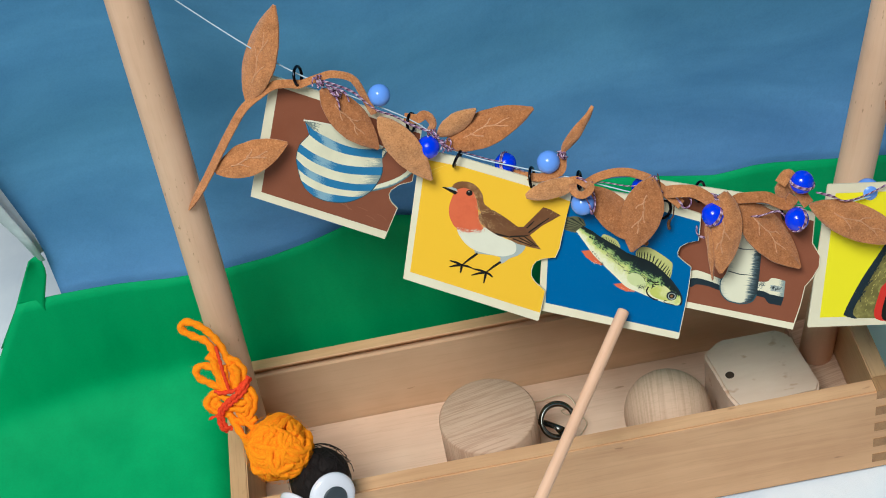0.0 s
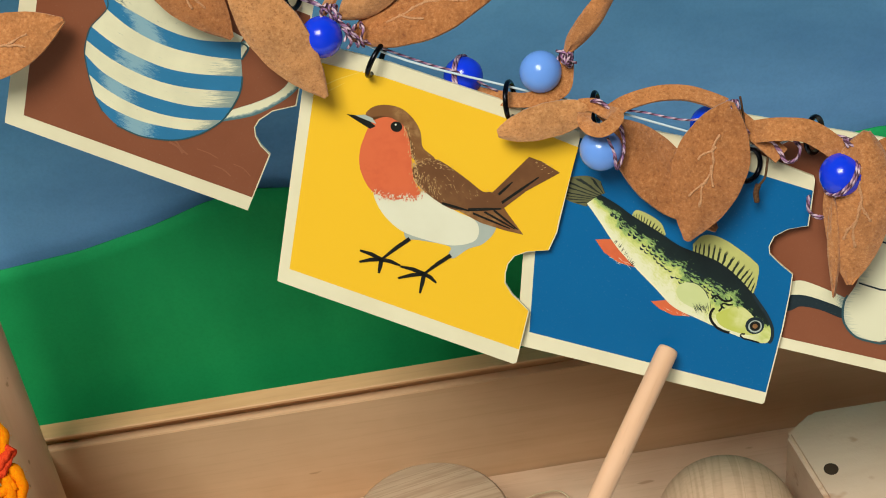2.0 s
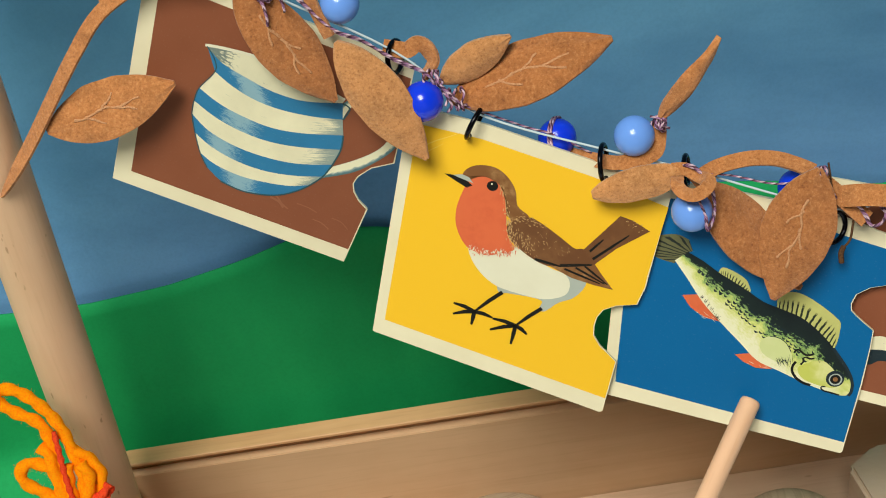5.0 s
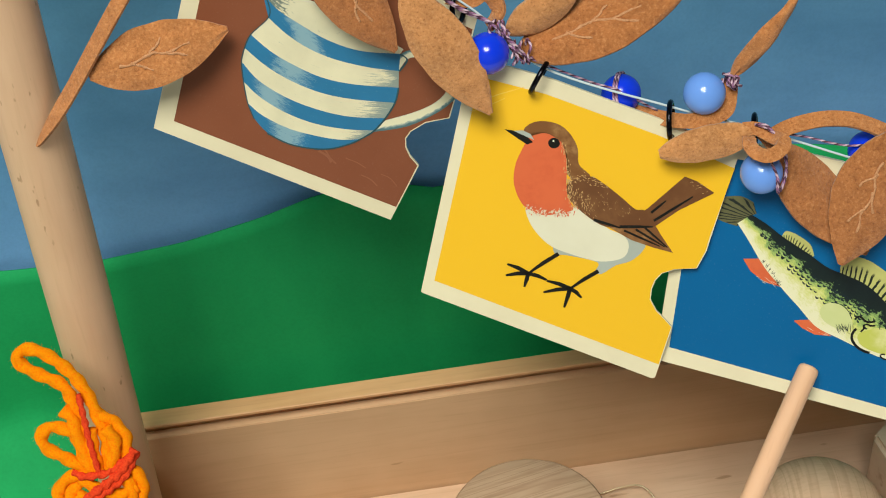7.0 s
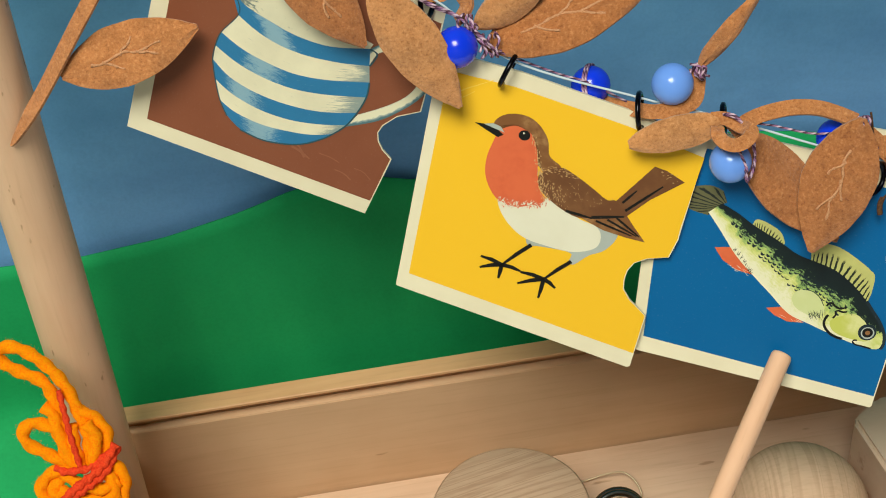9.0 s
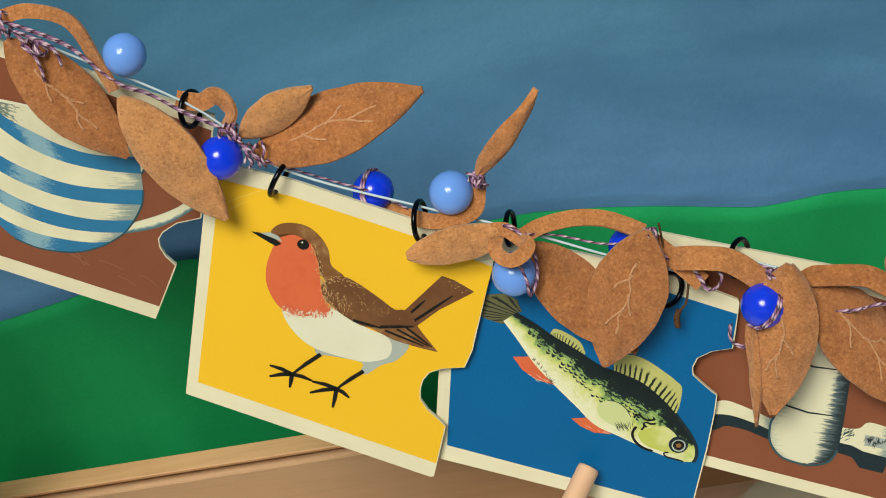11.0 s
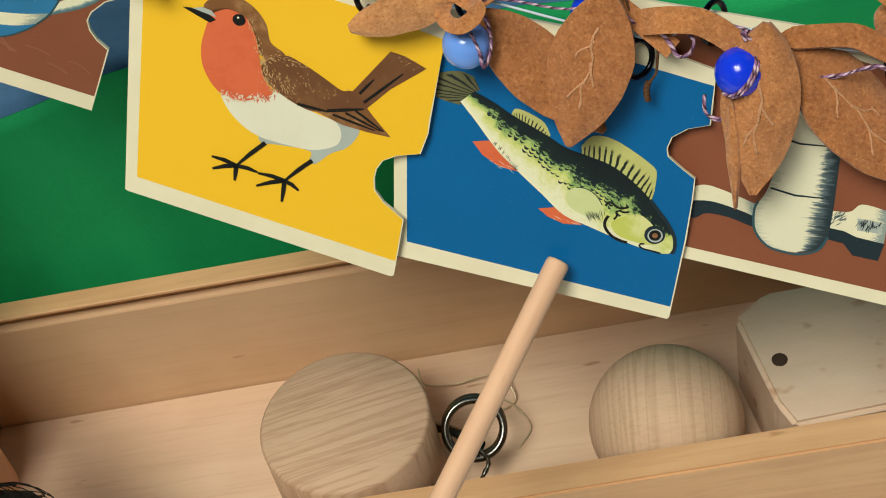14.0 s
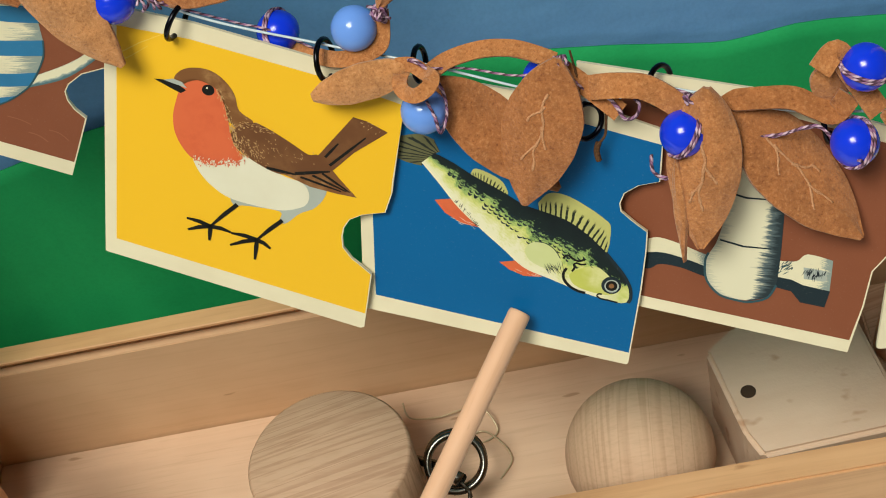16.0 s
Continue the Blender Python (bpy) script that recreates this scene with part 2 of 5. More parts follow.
ORANGE_INK = brushed("orange_ink", srgb(221, 106, 66), srgb(205, 88, 54), (1, 1, 1), 0.4)
EARTH_INK = brushed("earth_ink", srgb(126, 82, 46), srgb(184, 140, 92), (1, 1, 1), 0.6)
WING_INK = brushed("wing_ink", srgb(108, 68, 40), srgb(134, 92, 56), (1, 1, 1), 0.5, 300.0)


def along(nt):
    """Print coordinates: u along the shape, v from its upper to its lower edge."""
    uv = nt.nodes.new("ShaderNodeUVMap")
    uv.uv_map = "print"
    sep = nt.nodes.new("ShaderNodeSeparateXYZ")
    nt.links.new(uv.outputs[0], sep.inputs[0])
    return uv.outputs[0], sep.outputs[0], sep.outputs[1]


def calc(nt, op, a, b, clamp=False):
    n = nt.nodes.new("ShaderNodeMath")
    n.operation, n.use_clamp = op, clamp
    for sock, v in zip(n.inputs, (a, b)):
        if hasattr(v, "is_linked"):
            nt.links.new(v, sock)
        else:
            sock.default_value = v
    return n.outputs[0]


def stretched(nt, uv, sx, sy, scale=1.0, detail=3.0):
    mp = nt.nodes.new("ShaderNodeMapping")
    mp.inputs["Scale"].default_value = (sx, sy, 1)
    nt.links.new(uv, mp.inputs["Vector"])
    return noisy(nt, mp.outputs[0], scale, detail, 0.65)


def band_ink(name, colour, second, centre, reach, sx=26.0, sy=9.0, amount=0.9, wander=0.0):
    """A printed band with a patch of dry-brush hatching in a second colour."""
    m, nt, b = material(name, 0.4)
    uv, u, v = along(nt)
    info = nt.nodes.new("ShaderNodeObjectInfo")
    shift = nt.nodes.new("ShaderNodeVectorMath")
    nt.links.new(uv, shift.inputs[0])
    nt.links.new(calc(nt, "MULTIPLY", info.outputs["Random"], 7.0), shift.inputs[1])
    middle = calc(nt, "ADD", calc(nt, "MULTIPLY", calc(nt, "SUBTRACT", info.outputs["Random"], 0.5), wander), centre)
    near = calc(nt, "SUBTRACT", 1.0, calc(nt, "DIVIDE", calc(nt, "ABSOLUTE", calc(nt, "SUBTRACT", u, middle), 0.0), reach), True)
    patch = calc(nt, "MULTIPLY", near, calc(nt, "ADD", 0.1, calc(nt, "MULTIPLY", stretched(nt, shift.outputs[0], 4.0, 1.5), 0.75)))
    hatch = calc(nt, "ADD", patch, stretched(nt, shift.outputs[0], sx, sy))
    fac = ramp(nt, hatch, [(0.66, (0, 0, 0, 1)), (0.80, (amount, amount, amount, 1))])
    cover = ramp(nt, noisy(nt, coords(nt), 90.0, 4.0), [(0.3, tuple(x * 0.88 for x in colour[:3]) + (1,)), (0.65, colour)])
    nt.links.new(mix(nt, fac, cover, second), b.inputs["Base Color"])
    return m


def fish_ink():
    """Dark mottled back, yellow-green flank, cream belly."""
    m, nt, b = material("fish_ink", 0.4)
    uv, u, v = along(nt)
    rough = calc(nt, "MULTIPLY", calc(nt, "SUBTRACT", stretched(nt, uv, 70.0, 24.0, 1.0, 5.0), 0.5), 0.62)
    wide = calc(nt, "MULTIPLY", calc(nt, "SUBTRACT", stretched(nt, uv, 13.0, 1.2, 1.0, 2.0), 0.5), 0.85)
    reach = ramp(nt, u, [(0.0, (0.08, 0.08, 0.08, 1)), (0.30, (0.08, 0.08, 0.08, 1)), (0.52, (0, 0, 0, 1)), (0.70, (0, 0, 0, 1)), (0.84, (0.16, 0.16, 0.16, 1)), (1.0, (0.20, 0.20, 0.20, 1))])
    depth = calc(nt, "ADD", calc(nt, "ADD", v, reach), calc(nt, "ADD", rough, wide))
    c = ramp(nt, depth, [(0.0, srgb(14, 26, 30)), (0.36, srgb(20, 36, 36)), (0.40, srgb(116, 146, 88)), (0.48, srgb(156, 182, 106)), (0.60, srgb(202, 208, 116)), (0.74, srgb(218, 218, 148)), (0.92, srgb(234, 230, 196))])
    head = mix(nt, 1.0, ramp(nt, u, [(0.74, (0, 0, 0, 1)), (0.84, (0.85, 0.85, 0.85, 1))]), ramp(nt, depth, [(0.40, (0, 0, 0, 1)), (0.46, (1, 1, 1, 1))]), "MULTIPLY")
    c = mix(nt, head, c, ramp(nt, stretched(nt, uv, 9.0, 4.0), [(0.35, srgb(196, 204, 104)), (0.62, srgb(220, 220, 150))]))
    nt.links.new(c, b.inputs["Base Color"])
    return m


def ray_fin_ink(name, pale, dark, count, reach):
    """A fin with dark rays that fade towards its rim."""
    m, nt, b = material(name, 0.4)
    uv, u, v = along(nt)
    w = node(nt, "ShaderNodeTexNoise", Scale=1.0, Detail=1.0)
    ray = calc(nt, "SINE", calc(nt, "ADD", calc(nt, "MULTIPLY", u, count * 6.2832), calc(nt, "MULTIPLY", stretched(nt, uv, 9.0, 3.0), 3.0)), 0.0)
    fac = calc(nt, "MULTIPLY", ramp(nt, ray, [(0.25, (0, 0, 0, 1)), (0.6, (1, 1, 1, 1))]), ramp(nt, calc(nt, "ADD", v, calc(nt, "MULTIPLY", stretched(nt, uv, 30.0, 4.0), 0.5)), [(reach, (0, 0, 0, 1)), (reach + 0.15, (1, 1, 1, 1))]))
    nt.nodes.remove(w)
    nt.links.new(mix(nt, fac, mix(nt, stretched(nt, uv, 14.0, 5.0), pale, tuple(x * 0.8 for x in pale[:3]) + (1,)), dark), b.inputs["Base Color"])
    return m


JUG_BLUE = band_ink("jug_blue", srgb(46, 122, 170), srgb(176, 206, 208), 0.34, 0.20, 26.0, 40.0, 0.55, 0.14)
JUG_CREAM = band_ink("jug_cream", srgb(236, 228, 196), srgb(66, 112, 128), 1.0, 0.20, 10.0, 40.0, 0.7)
JUG_INSIDE = band_ink("jug_inside", srgb(226, 220, 190), srgb(58, 92, 100), 0.10, 0.26, 24.0, 9.0, 0.8)


def side_ink(name, edge, pale, mid, dark, start, sx=60.0):
    """Pale shape shaded along one side with dry brush marks across it."""
    m, nt, b = material(name, 0.4)
    uv, u, v = along(nt)
    d = calc(nt, "ADD", v, calc(nt, "MULTIPLY", calc(nt, "SUBTRACT", stretched(nt, uv, sx, 3.0, 1.0, 3.0), 0.5), 0.5))
    c = ramp(nt, d, [(0.0, edge), (0.12, pale), (start - 0.06, pale), (start + 0.03, mid), (start + 0.16, dark)])
    nt.links.new(c, b.inputs["Base Color"])
    return m


MALLET_SIDE = side_ink("mallet_ink", srgb(192, 192, 172), srgb(226, 220, 192), srgb(92, 108, 112), srgb(38, 52, 58), 0.76)
HANDLE_INK = side_ink("handle_ink", srgb(206, 206, 184), srgb(232, 226, 196), srgb(150, 170, 166), srgb(84, 118, 126), 0.70, 40.0)
FISH_INK = fish_ink()
FIN_RAYS = ray_fin_ink("fin_rays", srgb(202, 200, 122), srgb(26, 38, 30), 15, 0.62)
TAIL_RAYS = ray_fin_ink("tail_rays", srgb(108, 106, 72), srgb(30, 38, 36), 9, 0.30)
PALE_GREEN_INK = brushed("pale_green_ink", srgb(206, 212, 150), srgb(222, 222, 176), (1, 1, 1), 0.6, 140.0)
CHEEK_INK = brushed("cheek_ink", srgb(196, 200, 96), srgb(222, 220, 158), (1, 1, 1), 0.8, 160.0)
OLIVE_INK = brushed("olive_ink", srgb(112, 104, 54), srgb(176, 166, 90), (1, 1, 1), 0.7, 420.0)
SUEDE = suede("brown_suede", srgb(198, 129, 76), srgb(222, 164, 110))
SUEDE_LIGHT = suede("tan_suede", srgb(206, 143, 90), srgb(222, 168, 118))
SUEDE_DARK = suede("dark_suede", srgb(184, 116, 66), srgb(210, 150, 98))
VEIN = fibre("pale_vein", srgb(218, 164, 124), srgb(190, 128, 84), 2200.0)
BEAD_DARK = plain("royal_blue_plastic", srgb(14, 58, 236), 0.2, 0, 0.03, 40, 0.2)
BEAD_LIGHT = plain("sky_blue_plastic", srgb(112, 160, 246), 0.2, 0, 0.03, 40, 0.2)
THREAD = variegated("variegated_thread")
BLACK_METAL = plain("black_nickel", srgb(40, 40, 46), 0.22, 1.0, 0.1)
STEEL = plain("steel", srgb(120, 118, 112), 0.25, 1.0, 0.1)
ORANGE_YARN = fibre("orange_wool", srgb(255, 156, 0), srgb(255, 118, 0), 1600.0, 0.95, 0.7, 0.5)
RED_YARN = fibre("red_wool", srgb(242, 78, 38), srgb(214, 48, 20))
BLACK_HAIR = fibre("black_fibre", srgb(44, 36, 34), srgb(12, 10, 10), 1800.0, 0.6)
WHITE_PLASTIC = plain("white_plastic", srgb(232, 232, 240), 0.25, 0, 0.03, 40, 0.5)
PUPIL = plain("grey_plastic", srgb(66, 74, 80), 0.35, 0, 0.1, 300)
NYLON = plain("nylon", srgb(206, 222, 232), 0.2, 0, 0.02, 50, 0.3)

# ---------------------------------------------------------------- mesh helpers


def link(name, bm, mat, parent=None, label="", smooth=False):
    me = bpy.data.meshes.new(name)
    bmesh.ops.recalc_face_normals(bm, faces=bm.faces)
    if smooth:
        for f in bm.faces:
            f.smooth = True
    bm.to_mesh(me)
    bm.free()
    me.materials.append(mat)
    ob = new(name, me)
    if parent:
        ob.parent = parent
    if label:
        ob["label"] = label
    return ob


def part(name, bm, mat, parent, label="", smooth=False):
    return link(name, bm, mat, parent, label, smooth)


def thing(name, label, category, group="", at=(0, 0, 0)):
    ob = new(name)
    ob.location = at
    ob.empty_display_size = 0.01
    return tagged(ob, label, category, group)


def keep(ob, parent):
    """Hang ob under parent without moving it."""
    ob.parent = parent
    ob.matrix_parent_inverse = Matrix.Translation(-parent.location)
    return ob


def mm(*v):
    return Vector(v) / 1000


def box_bm(x0, x1, y0, y1, z0, z1, bevel=0.0006):
    bm = bmesh.new()
    bmesh.ops.create_cube(bm, size=1)
    for v in bm.verts:
        v.co = Vector(((x0, x1)[v.co.x > 0], (y0, y1)[v.co.y > 0], (z0, z1)[v.co.z > 0]))
    if bevel:
        bmesh.ops.bevel(bm, geom=bm.edges[:], offset=bevel, segments=2, affect="EDGES")
    return bm


def curve_points(points, steps=8, closed=False):
    """Catmull-Rom points through the given ones."""
    p = [Vector(q) for q in points]
    n = len(p)
    out = []
    for i in range(n if closed else n - 1):
        if closed:
            a, b, c, d = p[i - 1], p[i], p[(i + 1) % n], p[(i + 2) % n]
        else:
            a, b, c, d = p[max(i - 1, 0)], p[i], p[i + 1], p[min(i + 2, n - 1)]
        for k in range(steps):
            t = k / steps
            out.append(0.5 * (2 * b + (c - a) * t + (2 * a - 5 * b + 4 * c - d) * t * t + (3 * b - a - 3 * c + d) * t ** 3))
    if not closed:
        out.append(p[-1])
    return out


def frames_along(pts, closed=False):
    n = len(pts)
    tang = []
    for i in range(n):
        a = pts[i - 1] if (i or closed) else pts[0]
        b = pts[(i + 1) % n] if (i < n - 1 or closed) else pts[-1]
        d = b - a
        tang.append(d.normalized() if d.length > 1e-9 else Vector((1, 0, 0)))
    up = tang[0].orthogonal().normalized()
    res = []
    for t in tang:
        up = up - t * up.dot(t)
        up = up.normalized() if up.length > 1e-6 else t.orthogonal().normalized()
        res.append((t, up, t.cross(up)))
    return res


def tube_into(bm, pts, radius, sides=8, closed=False, ply=0, twist=0.0, lobes=0.22):
    """A round tube along pts; with ply, a twisted yarn with that many strands on its outline."""
    fr = frames_along(pts, closed)
    lay = bm.loops.layers.uv.get("ply") or bm.loops.layers.uv.new("ply")
    rings, run, turns = [], 0.0, []
    for i, (p, (t, u, w)) in enumerate(zip(pts, fr)):
        if i:
            run += (p - pts[i - 1]).length
        r = radius(i / max(1, len(pts) - 1)) if callable(radius) else radius
        ring = []
        for k in range(sides):
            a = 2 * math.pi * k / sides
            rr = r * (1 + (lobes * math.cos(ply * (a + twist * run)) if ply else 0))
            ring.append(bm.verts.new(p + (u * math.cos(a) + w * math.sin(a)) * rr))
        rings.append(ring)
        turns.append(twist * run)
    m = len(rings)
    for i in range(m if closed else m - 1):
        a, b = rings[i], rings[(i + 1) % m]
        for k in range(sides):
            f = bm.faces.new((a[k], a[(k + 1) % sides], b[(k + 1) % sides], b[k]))
            for l, (h, j) in zip(f.loops, ((i, k), (i, k + 1), (i + 1, k + 1), (i + 1, k))):
                l[lay].uv = ((2 * math.pi * j / sides + turns[h % m] + (twist * 0.001 if h == m else 0)) / (2 * math.pi), run)
    if not closed:
        bm.faces.new(rings[0])
        bm.faces.new(rings[-1])


def tube(pts, radius, sides=8, closed=False, ply=0, twist=0.0, lobes=0.22):
    bm = bmesh.new()
    tube_into(bm, pts, radius, sides, closed, ply, twist, lobes)
    return bm


def lathe(profile, sides=40):
    """A turned body about z from (radius, height) pairs."""
    bm = bmesh.new()
    rings = []
    for r, z in profile:
        rings.append([bm.verts.new((r * math.cos(2 * math.pi * k / sides), r * math.sin(2 * math.pi * k / sides), z)) for k in range(sides)])
    for a, b in zip(rings, rings[1:]):
        for k in range(sides):
            bm.faces.new((a[k], a[(k + 1) % sides], b[(k + 1) % sides], b[k]))
    bm.faces.new(rings[0])
    bm.faces.new(rings[-1])
    return bm


# ---------------------------------------------------------------- room
def structure(name, bm, mat, label, category):
    return tagged(link(name, bm, mat), label, category, "", "structure")


structure("floor", box_bm(-2.2, 2.2, -2.6, 1.6, -0.80, -0.75, 0), FLOOR_MAT, "plain worn floor of the room under the table", "floor")
structure("ceiling", box_bm(-2.2, 2.2, -2.6, 1.6, 1.85, 1.90, 0), PLASTER, "plain white ceiling with lamps below it", "ceiling")
structure("wall_north", box_bm(-2.2, 2.2, 1.6, 1.7, -0.75, 1.85, 0), PLASTER, "plain pale plaster wall", "wall")
# unseen wall, with an invented opening where the fill lamp stands
south = bmesh.new()
for x0, x1, z0, z1 in ((-2.2, -2.0, -0.75, 1.85), (0.1, 2.2, -0.75, 1.85), (-2.0, 0.1, -0.75, 0.55), (-2.0, 0.1, 1.75, 1.85)):
    bmesh.ops.create_cube(south, size=1, matrix=Matrix.Translation(((x0 + x1) / 2, -2.65, (z0 + z1) / 2)) @ Matrix.Diagonal((x1 - x0, 0.1, z1 - z0, 1)))
structure("wall_south", south, PLASTER, "plain pale plaster wall with an opening added for the fill lamp", "wall")
structure("wall_west", box_bm(-2.3, -2.2, -2.6, 1.6, -0.75, 1.85, 0), PLASTER, "plain pale plaster wall", "wall")
structure("wall_east", box_bm(2.2, 2.3, -2.6, 1.6, -0.75, 1.85, 0), PLASTER, "plain pale plaster wall", "wall")

# table with a cloth
table = thing("table", "table covered by the white cloth", "table", at=(0, 0, -0.75))
keep(part("tabletop", box_bm(-0.75, 0.75, -0.42, 0.38, -0.030, -0.003, 0.002), WOOD_X, None), table)
for lx in (-0.70, 0.70):
    for ly in (-0.37, 0.33):
        keep(part("leg", box_bm(lx - 0.025, lx + 0.025, ly - 0.025, ly + 0.025, -0.75, -0.030, 0.002), WOOD_POST, None), table)
bm = bmesh.new()
NX, NY = 80, 50
grid = [[bm.verts.new((-0.78 + 1.56 * i / NX, -0.45 + 0.86 * j / NY, 0)) for i in range(NX + 1)] for j in range(NY + 1)]
for j in range(NY):
    for i in range(NX):
        bm.faces.new((grid[j][i], grid[j][i + 1], grid[j + 1][i + 1], grid[j + 1][i]))
for v in bm.verts:
    x, y = v.co.x, v.co.y
    near = max(0.0, min(1.0, (x - 0.27) * 12)) + max(0.0, min(1.0, (-0.03 - y) * 12))
    v.co.z = -0.0015 + 0.0016 * min(near, 1) * noise.noise((x * 14, y * 14, 0.3)) - (0.12 * max(0, abs(x) - 0.755) + 0.3 * max(0, -y - 0.425)) * 8
tagged(link("tablecloth", bm, CLOTH, smooth=True), "white tablecloth with faint creases", "tablecloth")

# ---------------------------------------------------------------- painted backdrop


def sheet_y(x):
    """Where the upright sheet stands behind the box."""
    bend = max(0.0, -0.12 - x)
    return 0.116 - 0.9 * bend * bend


def apron(x, z):
    """How far the foot of the hill sheet runs forward over the table beside the box."""
    k = min(1.0, max(0.0, (-0.108 - x) / 0.03))
    k = k * k * (3 - 2 * k)
    return 0.30 * k * max(0.0, 1 - z / 0.07) ** 2.6


HILL_KEYS = [(-0.26, 0.1460), (-0.2, 0.1420), (-0.16, 0.1380), (-0.128, 0.1335), (-0.098, 0.1325), (-0.07, 0.1355), (-0.045, 0.1420), (-0.028, 0.1485), (-0.012, 0.1505), (0.005, 0.1475), (0.015, 0.1445), (0.06, 0.1445), (0.11, 0.1465), (0.134, 0.1440), (0.155, 0.1402), (0.178, 0.1350), (0.188, 0.1328), (0.195, 0.1318), (0.203, 0.1322), (0.216, 0.1335), (0.228, 0.1327), (0.25, 0.1292), (0.3, 0.1215), (0.62, 0.1065)]


def hill(x):
    """Height of the hill's edge above the table."""
    return float(np.interp(x, [k[0] for k in HILL_KEYS], [k[1] for k in HILL_KEYS]))


def lean(z):
    return 0.02 * z


X0, X1, TOP = -0.193, 0.62, 0.62


def edge_x(z):
    """The left edge of the sky sheet leans outward with height."""
    return X0 - 0.20 * max(0.0, z - 0.18)


bm = bmesh.new()
cols = []
N = 150
for i in range(N + 1):
    col = []
    for j in range(41):
        z = 0.06 + (TOP - 0.06) * j / 40
        x = edge_x(z) + (X1 - edge_x(z)) * i / N
        wob = 0.004 * noise.noise((x * 9, z * 7, 1.7)) * min(1, max(0, z - 0.2) * 6)
        col.append(bm.verts.new((x, sheet_y(x) + 0.004 + lean(z) + wob, z)))
    cols.append(col)
for a, b in zip(cols, cols[1:]):
    for j in range(40):
        bm.faces.new((a[j], b[j], b[j + 1], a[j + 1]))
backdrop = thing("painted_backdrop", "standing paper backdrop painted with blue sky and a green hill", "backdrop")
backdrop["kind"] = "structure"
sky = part("sky_sheet", bm, BLUE_PAPER, backdrop, "blue painted paper, paler towards the hill", True)
mod = sky.modifiers.new("thick", "SOLIDIFY")
mod.thickness = 0.0006
# the hill, a second sheet in front with a cut edge that runs out on the table
bm = bmesh.new()
cols = []
for i in range(N + 1):
    top = hill(-0.22 + (X1 + 0.22) * i / N)
    col = []
    for j in range(31):
        s = j / 30
        z = 0.0012 + (top - 0.0012) * s ** 1.6
        left = -0.2195 - 0.62 * (0.139 - z)
        x = left + (X1 - left) * i / N
        col.append(bm.verts.new((x, sheet_y(max(x, -0.25)) + lean(z) - apron(x, z) + 0.0012 * noise.noise((x * 11, z * 9, 4.0)), z)))
    cols.append(col)
for a, b in zip(cols, cols[1:]):
    for j in range(30):
        bm.faces.new((a[j], b[j], b[j + 1], a[j + 1]))
green = part("hill_sheet", bm, GREEN_PAPER, backdrop, "green painted paper with a curved cut edge", True)
mod = green.modifiers.new("thick", "SOLIDIFY")
mod.thickness = 0.0007
# corner of the hill sheet that laps up in front of the sky's edge
bm = bmesh.new()
rows = []
for j in range(13):
    s = j / 12
    z = 0.110 + 0.0665 * s
    x0, x1 = -0.2195 + (0.62 if z < 0.139 else 0.52) * (z - 0.139), -0.2035 + 0.0095 * min(1.0, max(0.0, z - 0.136) * 38)
    rows.append([bm.verts.new((x0 + (max(x1, x0 + 0.0006) - x0) * i / 8, sheet_y(-0.2) + lean(z) - 0.0002 - 0.0022 * s * s - 0.004 * s ** 3 * (1 - i / 8) ** 2, z)) for i in range(9)])
for a, b in zip(rows, rows[1:]):
    for i in range(8):
        bm.faces.new((a[i], a[i + 1], b[i + 1], b[i]))
flap = part("hill_flap", bm, GREEN_PAPER, backdrop, "", True)
mod = flap.modifiers.new("thick", "SOLIDIFY")
mod.thickness = 0.0006
# rolled left edge of the sky sheet
bm = bmesh.new()
cols = []
for i in range(25):
    a = math.pi * 1.1 * i / 24
    col = []
    for j in range(21):
        s = j / 20
        z = 0.172 + 0.44 * s
        r = 0.004 + 0.020 * min(1.0, s * 2.5)
        col.append(bm.verts.new((edge_x(z) - r * math.sin(a), sheet_y(X0) + 0.004 + lean(z) - r * (1 - math.cos(a)), z)))
    cols.append(col)
for a, b in zip(cols, cols[1:]):
    for j in range(20):
        bm.faces.new((a[j], b[j], b[j + 1], a[j + 1]))
curl = part("curled_edge", bm, PAPER_BACK, backdrop, "curled paper edge showing its pale back", True)
mod = curl.modifiers.new("thick", "SOLIDIFY")
mod.thickness = 0.0006

# ---------------------------------------------------------------- wooden box
BX0, BX1, BY0, BY1, BH, BT = -0.114, 0.259, -0.0105, 0.1038, 0.068, 0.010
crate = thing("wooden_box", "open varnished wooden box with finger-jointed corners", "box", at=(0.07, 0.045, 0.0))


def box_part(name, *dims, mat=WOOD_X, label="", bevel=0.0008):
    return keep(part(name, box_bm(*dims, bevel), mat, None, label), crate)


box_part("front_panel", BX0, BX1, BY0, BY0 + BT, 0.0, BH)
# back panel with the groove of a sliding lid along its inner face
bm = bmesh.new()
profile = [(BY1, 0.0), (BY1, BH - 0.0008), (BY1 - 0.0008, BH), (BY1 - 0.0078, BH), (BY1 - 0.0082, BH - 0.0004), (BY1 - 0.0082, BH - 0.0014), (BY1 - 0.0036, BH - 0.0014), (BY1 - 0.0036, 0.0)]
ends = [[bm.verts.new((x, y, z)) for y, z in profile] for x in (BX0 + BT + 0.0002, BX1 - BT - 0.0002)]
for k in range(len(profile)):
    bm.faces.new((ends[0][k], ends[0][k - 1], ends[1][k - 1], ends[1][k]))
for e in ends:
    bm.faces.new(e)
bmesh.ops.recalc_face_normals(bm, faces=bm.faces)
keep(part("back_panel", bm, WOOD_X, None), crate)
